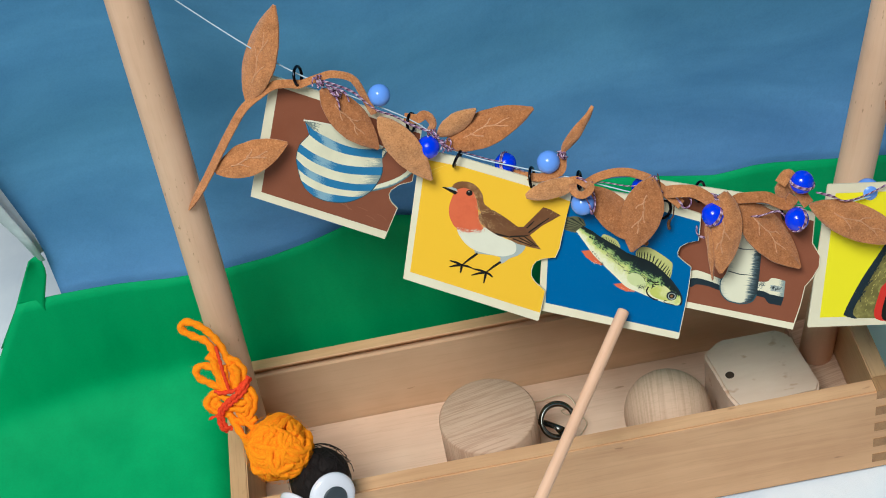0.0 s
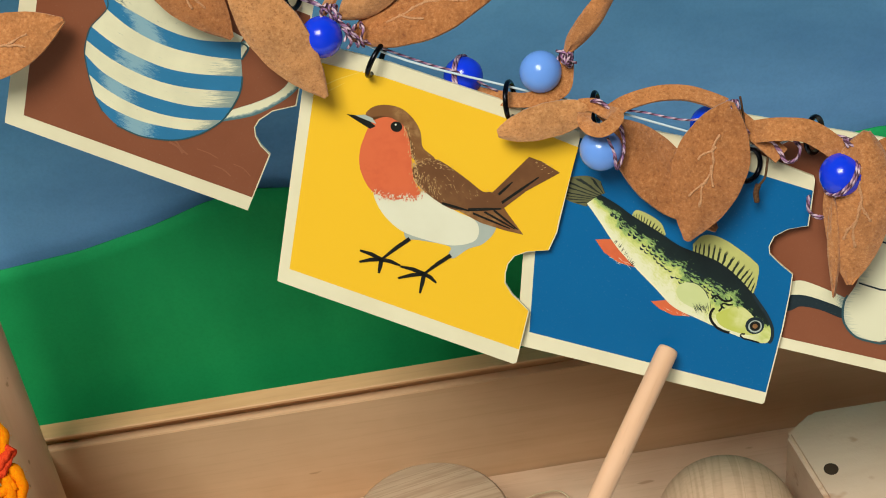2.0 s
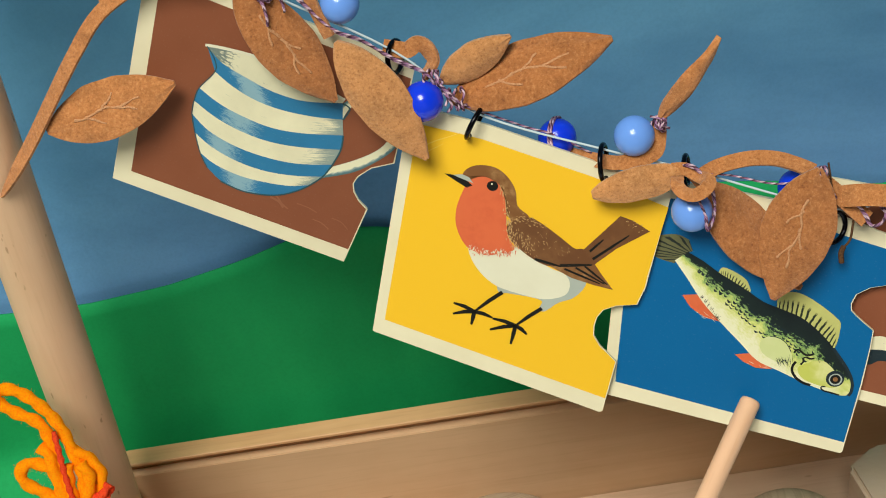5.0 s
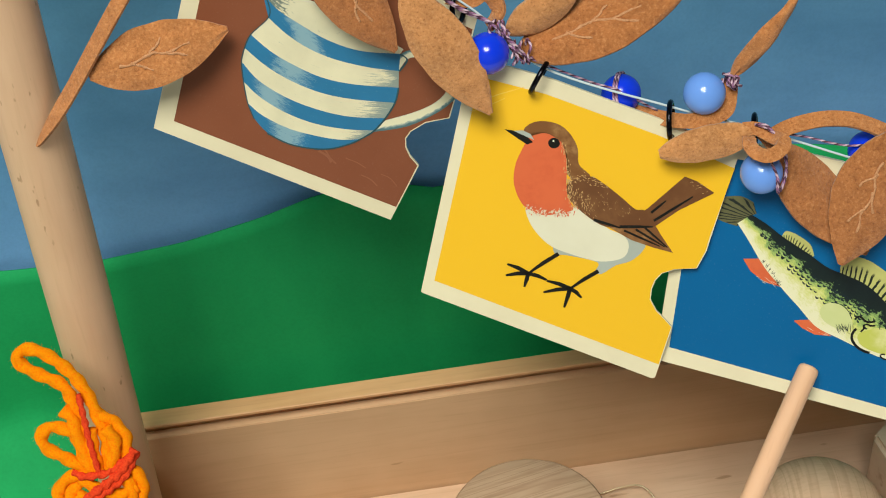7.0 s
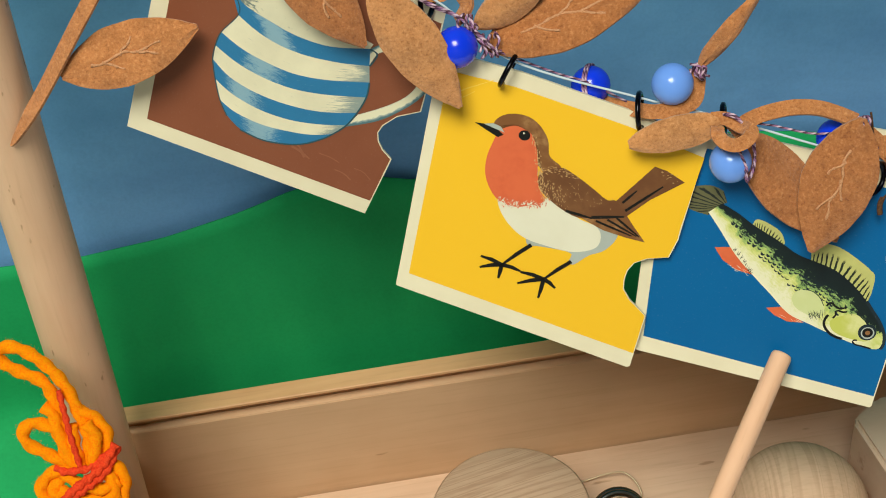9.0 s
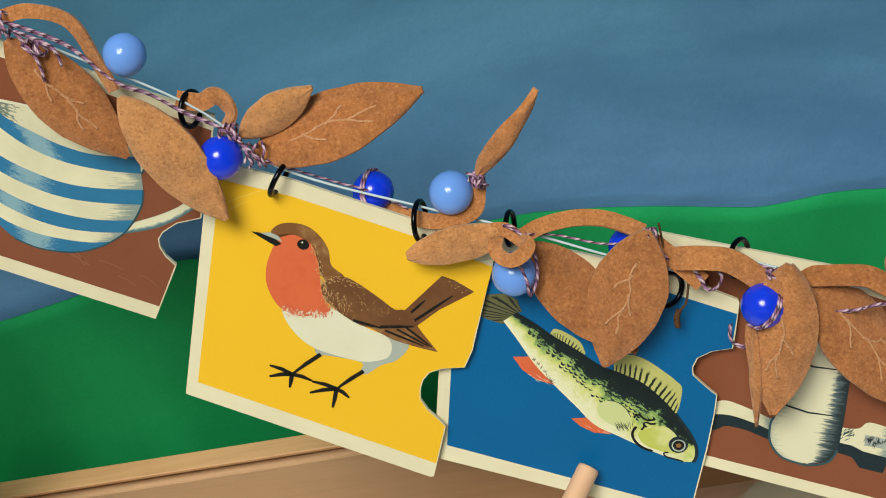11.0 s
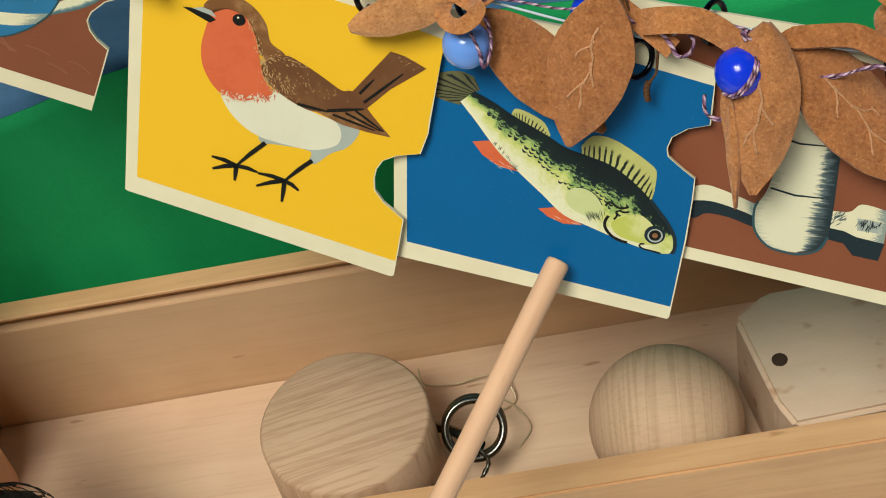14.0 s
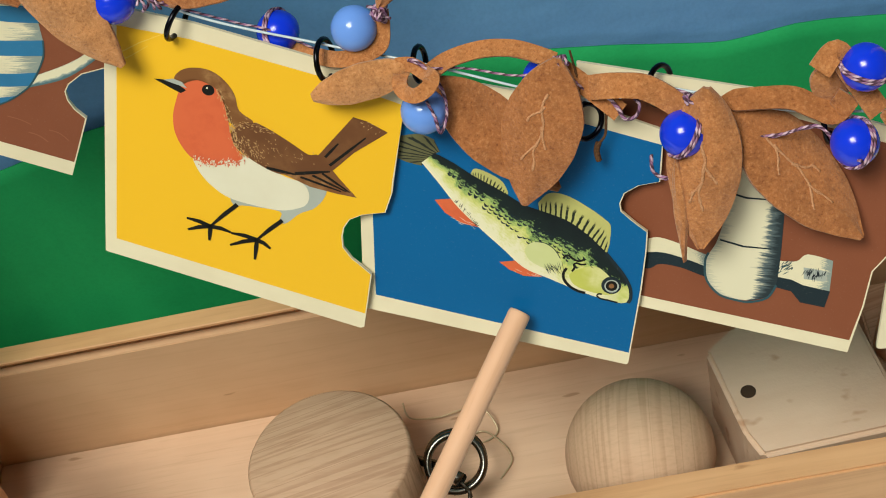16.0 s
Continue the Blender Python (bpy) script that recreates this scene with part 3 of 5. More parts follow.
box_part("back_ledge", BX0 + BT + 0.0002, BX1 - BT - 0.0002, BY1 - 0.0078, BY1 - 0.0038, 0.004, BH - 0.0074, mat=WOOD_IN, bevel=0.0003)
box_part("side_panel", BX0, BX0 + BT, BY0 + BT + 0.0002, BY1, 0.0, BH, mat=WOOD_Y)
box_part("side_panel", BX1 - BT, BX1, BY0 + BT + 0.0002, BY1, 0.0, BH, mat=WOOD_Y)
box_part("bottom_board", BX0 + BT, BX1 - BT, BY0 + BT, BY1 - 0.0080, 0.001, 0.008, mat=WOOD_FLOOR)
for k in range(5):
    z = 0.006 + k * 0.014
    for xe in (BX0, BX1):
        s = 1 if xe == BX1 else -1
        box_part("finger_joint", min(xe - s * 0.0105, xe + s * 0.0003), max(xe - s * 0.0105, xe + s * 0.0003), BY0 - 0.0003, BY0 + 0.0098, z, z + 0.007, mat=WOOD_END, bevel=0.0)
# raised seats for the posts
box_part("post_seat", 0.2275, BX1 - BT - 0.0004, BY0 + BT + 0.0004, BY1 - 0.0100, 0.008, 0.022, mat=WOOD_RAW)


def post(base, top, r, label):
    d = Vector(top) - Vector(base)
    prof = [(r * 0.9, 0), (r, 0.001)] + [(r * (1 + 0.004 * math.sin(k * 1.7)), d.length * k / 12) for k in range(1, 12)] + [(r, d.length - 0.0015), (r * 0.85, d.length)]
    ob = link("wooden_post", lathe(prof, 36), WOOD_POST, smooth=True)
    ob.matrix_world = Matrix.Translation(base) @ d.to_track_quat("Z", "Y").to_matrix().to_4x4()
    return tagged(ob, label, "post", "posts of the box")


post((-0.1035, 0.0679, 0.008), (-0.0895, 0.0521, 0.455), 0.0097, "round wooden dowel post standing in the box, beside orange wool")
post((0.2375, 0.0640, 0.022), (0.2850, 0.0450, 0.455), 0.0100, "round wooden dowel post standing in the box, behind the cards")

# ---------------------------------------------------------------- picture cards
SPREAD = 1.0203
HANG = Matrix.Translation((-0.0012, -0.01078, 0.00685)) @ Matrix(((0.99861, -0.03469, 0.03962), (0.03254, 0.99803, 0.0537), (-0.0414, -0.05234, 0.99777))).to_4x4() @ Matrix.Scale(SPREAD, 4)


def hung(*v):
    """A place on the hanging line, from the line's own millimetres."""
    return HANG @ mm(*v)



def smooth_outline(pts, steps=5):
    return [(p.x, p.y) for p in curve_points([(x, y, 0) for x, y in pts], steps, True)]


def flat_bm(outline, z0, z1):
    bm = bmesh.new()
    low = [bm.verts.new((x / 1000, y / 1000, z0 / 1000)) for x, y in outline]
    high = [bm.verts.new((x / 1000, y / 1000, z1 / 1000)) for x, y in outline]
    top = bm.faces.new(high)
    bot = bm.faces.new(low[::-1])
    n = len(outline)
    for k in range(n):
        bm.faces.new((low[k], low[(k + 1) % n], high[(k + 1) % n], high[k]))
    bmesh.ops.triangulate(bm, faces=[top, bot])
    return bm


def stroke(points, width):
    """Outline of a line of the given width through points, tapering at its end."""
    p = [Vector((x, y)) for x, y in points]
    left, right = [], []
    for i, q in enumerate(p):
        d = (p[min(i + 1, len(p) - 1)] - p[max(i - 1, 0)]).normalized()
        w = width * (0.5 if i < len(p) - 1 else 0.25)
        left.append((q.x - d.y * w, q.y + d.x * w))
        right.append((q.x + d.y * w, q.y - d.x * w))
    return left + right[::-1]


def disc_outline(cx, cy, r, n=20, sy=1.0):
    return [(cx + r * math.cos(2 * math.pi * k / n), cy + r * sy * math.sin(2 * math.pi * k / n)) for k in range(n)]


def strokes_bm(strokes, z0, z1, cut):
    """Many small pen strokes in one mesh."""
    bm = bmesh.new()
    for o in strokes:
        o = cut(o)
        low = [bm.verts.new((x / 1000, y / 1000, z0 / 1000)) for x, y in o]
        high = [bm.verts.new((x / 1000, y / 1000, z1 / 1000)) for x, y in o]
        bm.faces.new(high)
        n = len(o)
        for k in range(n):
            bm.faces.new((low[k], low[(k + 1) % n], high[(k + 1) % n], high[k]))
    return bm


class Card:
    """A cream board with a cut notch, and the print on it in flat layers."""

    def __init__(self, label, o, u, v, n, skew, outline):
        u, v, n = Vector(u), Vector(v), Vector(n)
        self.skew = skew
        self.ob = link("picture_card", flat_bm(self.cut(outline), -1.3, 0.0), BOARD)
        m = Matrix((u, v, n)).transposed().to_4x4()
        self.ob.matrix_world = Matrix.Translation(mm(*o)) @ m
        tagged(self.ob, label, "card", "picture cards on the line")
        self.level = 0

    def cut(self, outline):
        """Print units to the slightly warped board."""
        a, b, d = self.skew
        return [(a * x + b * y, d * y) for x, y in outline]

    def ink(self, name, outline, mat, level, soft=True, label=""):
        o = smooth_outline(outline) if soft else outline
        z = 0.05 + 0.07 * level
        return part(name, flat_bm(self.cut(o), z - 0.05, z), mat, self.ob, label)


def fringe(card, path, count, length, angle, width, mat, level, seed, spread=0.5, name="printed_brushwork"):
    """Dry-brush strokes scattered along a path: count strokes of about that length at that angle."""
    rnd = random.Random(seed)
    p = [Vector((x, y)) for x, y in path]
    out = []
    for k in range(count):
        s = rnd.random() * (len(p) - 1)
        i = min(int(s), len(p) - 2)
        q = p[i].lerp(p[i + 1], s - i)
        q = q + Vector((rnd.gauss(0, spread), rnd.gauss(0, spread)))
        a = radians(angle + rnd.uniform(-22, 22))
        ln = length * rnd.uniform(0.5, 1.3)
        d = Vector((math.cos(a), math.sin(a))) * ln / 2
        e = Vector((-d.y, d.x)).normalized() * width * rnd.uniform(0.3, 0.6)
        out.append([(q - d)[:], (q + e)[:], (q + d)[:], (q - e)[:]])
    z = 0.05 + 0.07 * level
    return part(name, strokes_bm(out, z - 0.05, z, card.cut), mat, card.ob)


def loft(card, name, upper, lower, mat, level, rows=6, label=""):
    """A printed shape between two edges, with print coordinates along and across it."""
    a = [p for p in curve_points([(x, y, 0) for x, y in upper], 5)]
    b = [p for p in curve_points([(x, y, 0) for x, y in lower], 5)]
    z = (0.05 + 0.07 * level) / 1000
    bm = bmesh.new()
    lay = bm.loops.layers.uv.new("print")
    grid, n = [], len(a)
    for i in range(n):
        line = []
        for j in range(rows + 1):
            q = a[i].lerp(b[i], j / rows)
            (x, y), = card.cut([(q.x, q.y)])
            line.append((bm.verts.new((x / 1000, y / 1000, z)), i / (n - 1), j / rows))
        grid.append(line)
    for i in range(n - 1):
        for j in range(rows):
            cell = (grid[i][j], grid[i][j + 1], grid[i + 1][j + 1], grid[i + 1][j])
            f = bm.faces.new([q[0] for q in cell])
            for l, q in zip(f.loops, cell):
                l[lay].uv = q[1:]
    return part(name, bm, mat, card.ob, label)


def pen(card, pts, width, mat, level, name="printed_outline"):
    """A drawn line that keeps its width along a bent path."""
    up, down = [], []
    p = [Vector(q) for q in pts]
    for i, q in enumerate(p):
        d = (p[min(i + 1, len(p) - 1)] - p[max(i - 1, 0)]).normalized() * (width / 2)
        up.append((q.x - d.y, q.y + d.x))
        down.append((q.x + d.y, q.y - d.x))
    return loft(card, name, up, down, mat, level, 1)


NOTCH = [(69.9, 16.9), (66.5, 18.6), (63.8, 19.8), (60.6, 22.4), (59.5, 25.4), (59.2, 28.2), (60.0, 31.0), (62.8, 33.5), (68.2, 36.1)]

# card with the striped jug
c = Card("brown printed card with a blue and white striped jug", (-62.9, 54.5, 237.5), (0.8495, -0.1368, -0.5095), (0.5268, 0.1664, 0.8336), (-0.0292, -0.9765, 0.2134), (1.0599, 0.0189, 0.9801),
         [(-13.3, 68.5), (0, 0), (69, 0), (68.3, 19.7), (65.0, 21.5), (62.7, 23.7), (61.4, 26.2), (61.7, 28.8), (64.0, 33.0), (69.2, 37.2), (66.5, 50), (62, 69)])
c.ink("printed_ground", [(-8.2, 64), (3.9, 4.4), (68.5, 4.6), (67.9, 19.6), (64.8, 21.3), (62.4, 23.6), (61.1, 26.2), (61.4, 29.0), (63.8, 33.3), (68.8, 37.3), (66.2, 50), (62.6, 64.5)], BROWN_INK, 0, False)
BACK_RIM = [(8.8, 51.0), (13.5, 52.1), (22.2, 53.3), (31.4, 53.3), (41.4, 51.8), (48.9, 50.7)]
EDGES = [
    [(9.6, 50.6), (14.8, 47.6), (22.3, 46.0), (30.1, 44.9), (39.1, 45.7), (48.8, 49.5)],
    [(13.9, 44.3), (20.2, 41.8), (27.2, 40.4), (34.6, 40.5), (43.4, 42.2), (50.7, 44.6)],
    [(11.8, 37.7), (18.0, 35.4), (24.9, 34.2), (33.5, 33.9), (42.2, 35.8), (52.8, 39.9)],
    [(12.0, 33.3), (18.8, 30.8), (26.7, 29.4), (35.2, 29.5), (43.9, 31.5), (53.8, 35.2)],
    [(12.9, 29.1), (18.7, 25.9), (26.8, 24.2), (35.3, 24.2), (44.3, 25.8), (53.5, 29.6)],
    [(15.7, 23.7), (21.4, 21.2), (29.5, 19.7), (37.9, 20.0), (45.8, 22.0), (52.5, 24.8)],
    [(19.2, 18.1), (24.2, 16.2), (32.0, 15.5), (39.3, 16.5), (45.4, 18.1), (50.2, 20.6)],
    [(22.6, 14.3), (27.3, 11.8), (33.7, 11.2), (39.9, 12.5), (44.4, 14.6), (48.0, 17.8)],
]
TEAL_INK = printed("teal_ink", srgb(52, 86, 96))
loft(c, "printed_handle", [(54.0, 29.2), (58.9, 33.9), (62.7, 38.6), (64.4, 42.6), (64.4, 46.1), (62.8, 48.2), (59.2, 50.2), (55.0, 50.9), (51.4, 49.2), (50.6, 44.5)][::-1],
     [(52.6, 24.3), (60.0, 29.9), (65.0, 36.7), (67.3, 41.6), (67.9, 45.4), (65.6, 49.0), (60.9, 51.9), (55.2, 52.9), (50.6, 51.6), (48.8, 49.3)][::-1], HANDLE_INK, 1)
loft(c, "printed_jug_inside", BACK_RIM, EDGES[0], JUG_INSIDE, 1)
pen(c, BACK_RIM, 0.9, CREAM_INK, 2.2, "printed_jug_rim")
for k in range(7):
    loft(c, "printed_stripe" if k % 2 == 0 else "printed_pale_stripe", EDGES[k], EDGES[k + 1], JUG_BLUE if k % 2 == 0 else JUG_CREAM, 1.4)
pen(c, [(52.8, 39.9), (53.9, 35.2), (53.6, 29.6), (52.6, 24.8), (50.2, 20.4), (48.0, 17.6), (44.4, 14.4), (39.9, 12.3), (33.7, 11.0), (27.3, 11.6)], 0.45, TEAL_INK, 2.4, "printed_outline")
pen(c, [(9.4, 50.8), (12.4, 48.0), (13.9, 44.4), (11.8, 37.7), (11.9, 33.3), (12.8, 29.1), (15.6, 23.7), (19.1, 18.1), (22.5, 14.3)], 0.3, TEAL_INK, 2.4, "printed_outline")
pen(c, [(48.8, 49.4), (51.2, 48.6), (50.8, 44.6)], 0.5, TEAL_INK, 2.4, "printed_outline")
SCUFF = printed("scuffed_brown", srgb(154, 97, 72), 0.5, 0.5)
for pts, w in (([(40.5, 14.6), (43.6, 13.2), (45.6, 11.6), (47.8, 10.6)], 0.5), ([(41.8, 12.4), (44.8, 11.8), (46.4, 10.4)], 0.7), ([(49.4, 13.4), (52.8, 13.4), (55.6, 12.8)], 0.35), ([(55.4, 10.2), (58.2, 10.0), (60.8, 8.8)], 0.4), ([(60.2, 12.8), (63.0, 12.6), (65.8, 11.0)], 0.3)):
    pen(c, pts, w, SCUFF, 1, "scuff")

# yellow card with brown, orange and white shapes
c = Card("bright yellow printed card with brown, orange and white shapes", (4.6, 26.9, 186.8), (0.8765, -0.2750, -0.3952), (0.4638, 0.2619, 0.8464), (-0.1292, -0.9252, 0.3571), (1.0264, 0.0200, 1.0272),
         [(-13.7, 68.5), (0.3, 0.2), (1.0, 0), (71.6, 0), (72.4, 0.6)] + NOTCH + [(68.3, 42), (67.7, 45.3), (63.8, 69.8), (63.0, 71.0), (41.5, 72.0), (8.6, 71.2), (-13.0, 69.2)])
c.ink("printed_ground", [(-9.6, 64.6), (2.4, 4.8), (71.5, 4.8)] + [(x - 0.3, y) for x, y in NOTCH] + [(68.0, 42), (67.3, 45.3), (64.4, 66.8), (41.5, 67.6), (8.6, 66.8)], YELLOW, 0, False)
NAPE = [(7.9, 54.2), (7.3, 55.9), (8.7, 58.2), (11.6, 59.8), (15.6, 60.3), (19.6, 58.8), (22.9, 55.9), (25.1, 51.9), (29.3, 49.9), (25.4, 46.9), (22.9, 50.1), (19.6, 55.0), (16.4, 56.6), (12.7, 56.8), (9.8, 55.5)]
WING = [(24.6, 44.9), (25.4, 47.0), (29.3, 49.9), (33.9, 49.3), (39.8, 47.5), (44.8, 45.8), (47.5, 46.4), (51.9, 43.5), (48.5, 41.4), (44.0, 39.6), (39.5, 38.0), (35.0, 38.5), (30.0, 40.1), (26.6, 41.9)]
BUFF_INK = printed("buff_ink", srgb(214, 176, 124))
c.ink("printed_brown_shape", NAPE, EARTH_INK, 2)
c.ink("printed_brown_shape", WING, WING_INK, 2.4)
c.ink("printed_brown_shape", [(40.4, 38.2), (46.1, 40.8), (51.9, 43.5), (54.4, 41.6), (59.9, 37.9), (54.5, 37.3), (47.7, 37.0)], EARTH_INK, 2.1, False)
c.ink("printed_brown_shape", [(46.6, 45.3), (47.6, 46.9), (53.0, 59.6), (56.7, 59.6), (62.5, 58.3), (55.9, 50.1), (52.0, 43.3)], WING_INK, 1.7, False)
c.ink("printed_orange_shape", [(9.4, 53.9), (12.7, 56.6), (16.2, 56.5), (19.0, 55.2), (22.0, 50.7), (24.3, 45.5), (26.2, 42.1), (29.1, 39.4), (26.8, 37.3), (22.7, 34.8), (19.3, 34.6), (16.0, 35.3), (12.9, 37.8), (10.5, 41.2), (9.2, 45.6), (9.1, 49.8), (9.2, 52.0)], ORANGE_INK, 3)
c.ink("printed_grey_shape", [(28.9, 27.6), (34.4, 27.6), (41.1, 28.3), (46.3, 30.2), (47.8, 33.7), (45.7, 37.6), (51.4, 37.8), (52.0, 35.0), (50.3, 31.2), (47.1, 28.4), (44.4, 24.4), (42.6, 24.7), (41.9, 27.3), (33.2, 26.0), (30.1, 25.1)], GREY_INK, 0.6)
c.ink("printed_white_shape", [(17.0, 35.2), (21.8, 35.4), (27.4, 38.2), (29.9, 40.4), (35.0, 38.8), (40.6, 37.7), (45.4, 37.3), (47.8, 35.2), (48.2, 31.9), (45.8, 29.4), (41.4, 27.5), (34.7, 26.8), (28.6, 26.8), (23.5, 28.6), (19.1, 31.8)], CREAM_INK, 1.4)
c.ink("printed_dark_point", [(2.4, 53.6), (5.9, 54.4), (8.3, 54.2), (11.0, 53.1), (9.8, 51.9), (7.4, 52.4)], BLACK_INK, 3.2, False)
c.ink("printed_pale_point", [(4.8, 54.1), (7.1, 55.2), (9.4, 55.0), (11.0, 53.8), (8.6, 53.9)], GREY_INK, 4, False)
c.ink("printed_spot", disc_outline(16.3, 55.0, 1.6, 20, 0.92), BLACK_INK, 4, False)
c.ink("printed_glint", disc_outline(15.9, 55.5, 0.28, 10), CREAM_INK, 4.6, False)
for ends in ([(30.9, 25.6), (25.6, 16.9)], [(25.6, 16.9), (19.1, 17.3)], [(25.6, 16.9), (20.1, 14.0)], [(25.6, 16.9), (26.3, 12.7)], [(25.6, 16.9), (31.2, 17.0)],
             [(43.3, 25.0), (38.3, 17.1)], [(38.3, 17.1), (31.3, 16.8)], [(38.3, 17.1), (31.9, 13.2)], [(38.3, 17.1), (39.2, 11.1)], [(38.3, 17.1), (42.4, 15.7)]):
    a, b = ends
    c.ink("printed_stroke", stroke([a, ((a[0] + b[0]) / 2, (a[1] + b[1]) / 2 + 0.3), b], 1.15), BLACK_INK, 3, False)
for a, b, w in (((49.2, 46.5), (51.4, 51.3), 0.7), ((50.9, 44.6), (57.6, 55.1), 0.75), ((44.6, 38.9), (55.7, 38.3), 0.6), ((47.4, 40.4), (57.0, 38.7), 0.6), ((49.6, 41.8), (57.8, 38.8), 0.6), ((35.6, 38.6), (43.4, 39.2), 0.8), ((43.0, 39.4), (51.4, 42.9), 0.9)):
    c.ink("printed_stroke", stroke([a, ((a[0] + b[0]) / 2, (a[1] + b[1]) / 2), b], w), BLACK_INK, 3, False)
fringe(c, [(17.6, 35.3), (22, 35.2), (26.8, 37.5), (29.0, 39.6)], 110, 0.9, -70, 0.28, ORANGE_INK, 3.4, 21, 0.7)
fringe(c, [(17.2, 35.0), (22, 35.2), (26.5, 37.4)], 60, 0.8, 80, 0.26, CREAM_INK, 3.8, 26, 0.5)
fringe(c, [(18.6, 55.6), (20.8, 52.6), (23.4, 48.2), (25.0, 45.6), (26.6, 42.2), (29.4, 39.8)], 150, 0.9, 115, 0.2, BUFF_INK, 3.6, 23, 0.45)
fringe(c, [(25.2, 46.8), (29.4, 49.4), (34, 48.8)], 60, 0.7, 20, 0.16, BUFF_INK, 3.2, 27, 0.6)
fringe(c, [(27, 44.4), (30.5, 42.2), (34, 41.2)], 90, 0.7, 130, 0.17, BUFF_INK, 3.2, 24, 1.3)
fringe(c, [(33, 46), (40, 44.2), (46, 43.4)], 36, 0.6, -40, 0.13, BUFF_INK, 3.2, 28, 1.4)
fringe(c, [(55, 58.6), (60, 58.6)], 12, 0.8, 40, 0.16, BUFF_INK, 3.2, 29, 0.6)
CREASED = printed("creased_yellow", srgb(252, 214, 96), 0.3)
c.ink("crease", stroke([(-7.5, 57.5), (-3.2, 61.8), (2.6, 66.5)], 0.25), CREASED, 1, False, "pale crease in the corner")
c.ink("crease", stroke([(-8.0, 54.6), (-4.6, 57.6), (-1.0, 61.6)], 0.2), CREASED, 1, False, "pale crease in the corner")

# blue card with green and dark shapes
FN = [(72.6, 35), (71.8, 40.5), (69, 42.0), (66.5, 43.5), (64.2, 45.0), (63.4, 47.2), (63.9, 50.3), (67, 53.2), (71.9, 55.3)]
c = Card("deep blue printed card with speckled green and orange shapes", (68.1, 10.8, 159.7), (0.9310, -0.2923, -0.2187), (0.3078, 0.3062, 0.9009), (-0.1964, -0.9060, 0.3750), (1.0213, 0.0387, 1.0152),
         [(-8.6, 71.5), (2.2, 2.2), (74.3, 0), (74.8, 0.6), (73.7, 23.4)] + FN + [(71.3, 60), (69.9, 68.6), (69.3, 69.4), (48.8, 73.0), (24.1, 73.0)])
c.ink("printed_ground", [(-4.6, 66.5), (4.9, 7.0), (74.3, 3.8), (73.3, 23.4)] + [(x - 0.3, y) for x, y in FN] + [(70.9, 60), (70.2, 65.4), (48.5, 67.6), (25.1, 67.8)], BLUE_INK, 0, False)
BACK = [(14.6, 52.2), (19.7, 50.4), (25.0, 47.9), (33.2, 44.8), (39.5, 42.1), (45.5, 41.0), (51.6, 39.6), (58.0, 36.1), (63.5, 31.8), (68.1, 27.4), (71.0, 23.6), (71.7, 20.4)]
BELLY = [(11.7, 48.8), (16.4, 44.3), (22.7, 38.0), (29.4, 32.9), (36.0, 28.3), (42.6, 23.7), (49.7, 21.8), (56.7, 20.1), (62.8, 18.9), (67.7, 18.4), (70.1, 18.7), (71.8, 19.9)]
loft(c, "printed_tail_shape", [(13.9, 55.9), (9.9, 56.7), (4.4, 54.9), (1.4, 53.1), (2.2, 50.5), (4.4, 49.3), (7.4, 48.3), (11.9, 47.9)], [(15.9, 52.8), (15.4, 52.4), (14.8, 52.0), (14.2, 51.4), (13.6, 50.8), (13.0, 50.2), (12.6, 49.6), (12.2, 48.8)], TAIL_RAYS, 0.8)
loft(c, "printed_fin_shape", [(43.0, 43.4), (44.7, 46.2), (47.4, 47.1), (51.4, 46.4), (56.6, 44.2), (60.3, 42.2), (62.3, 40.4), (63.0, 35.2)], [(43.4, 41.4), (45.5, 40.8), (48.4, 40.2), (51.4, 39.4), (54.8, 37.8), (58.0, 35.8), (60.6, 33.8), (62.9, 32.0)], FIN_RAYS, 0.8)
loft(c, "printed_fin_shape", [(24.6, 48.1), (25.4, 49.8), (28.6, 49.4), (32.8, 47.6), (35.0, 44.6)], [(24.4, 47.6), (26.0, 47.2), (28.6, 46.4), (32.0, 44.8), (34.7, 43.6)], FIN_RAYS, 0.8)
loft(c, "printed_fish_body", BACK, BELLY, FISH_INK, 1.2, 10)
c.ink("printed_orange_shape", [(16.5, 38.8), (20.5, 39.9), (24.7, 37.9), (29.2, 33.1), (24.5, 33.4), (19.7, 35.6)], ORANGE_INK, 0.6, False)
c.ink("printed_orange_shape", [(36.0, 24.0), (40.3, 25.4), (44.5, 23.6), (47.7, 21.9), (43.0, 21.2), (38.9, 22.3)], ORANGE_INK, 0.6, False)
fringe(c, [(22, 34.1), (28, 33.4)], 7, 2.4, -24, 0.12, CREAM_INK, 1.0, 51, 0.3)
fringe(c, [(40, 22.1), (46, 22.0)], 6, 2.0, -14, 0.12, CREAM_INK, 1.0, 52, 0.3)
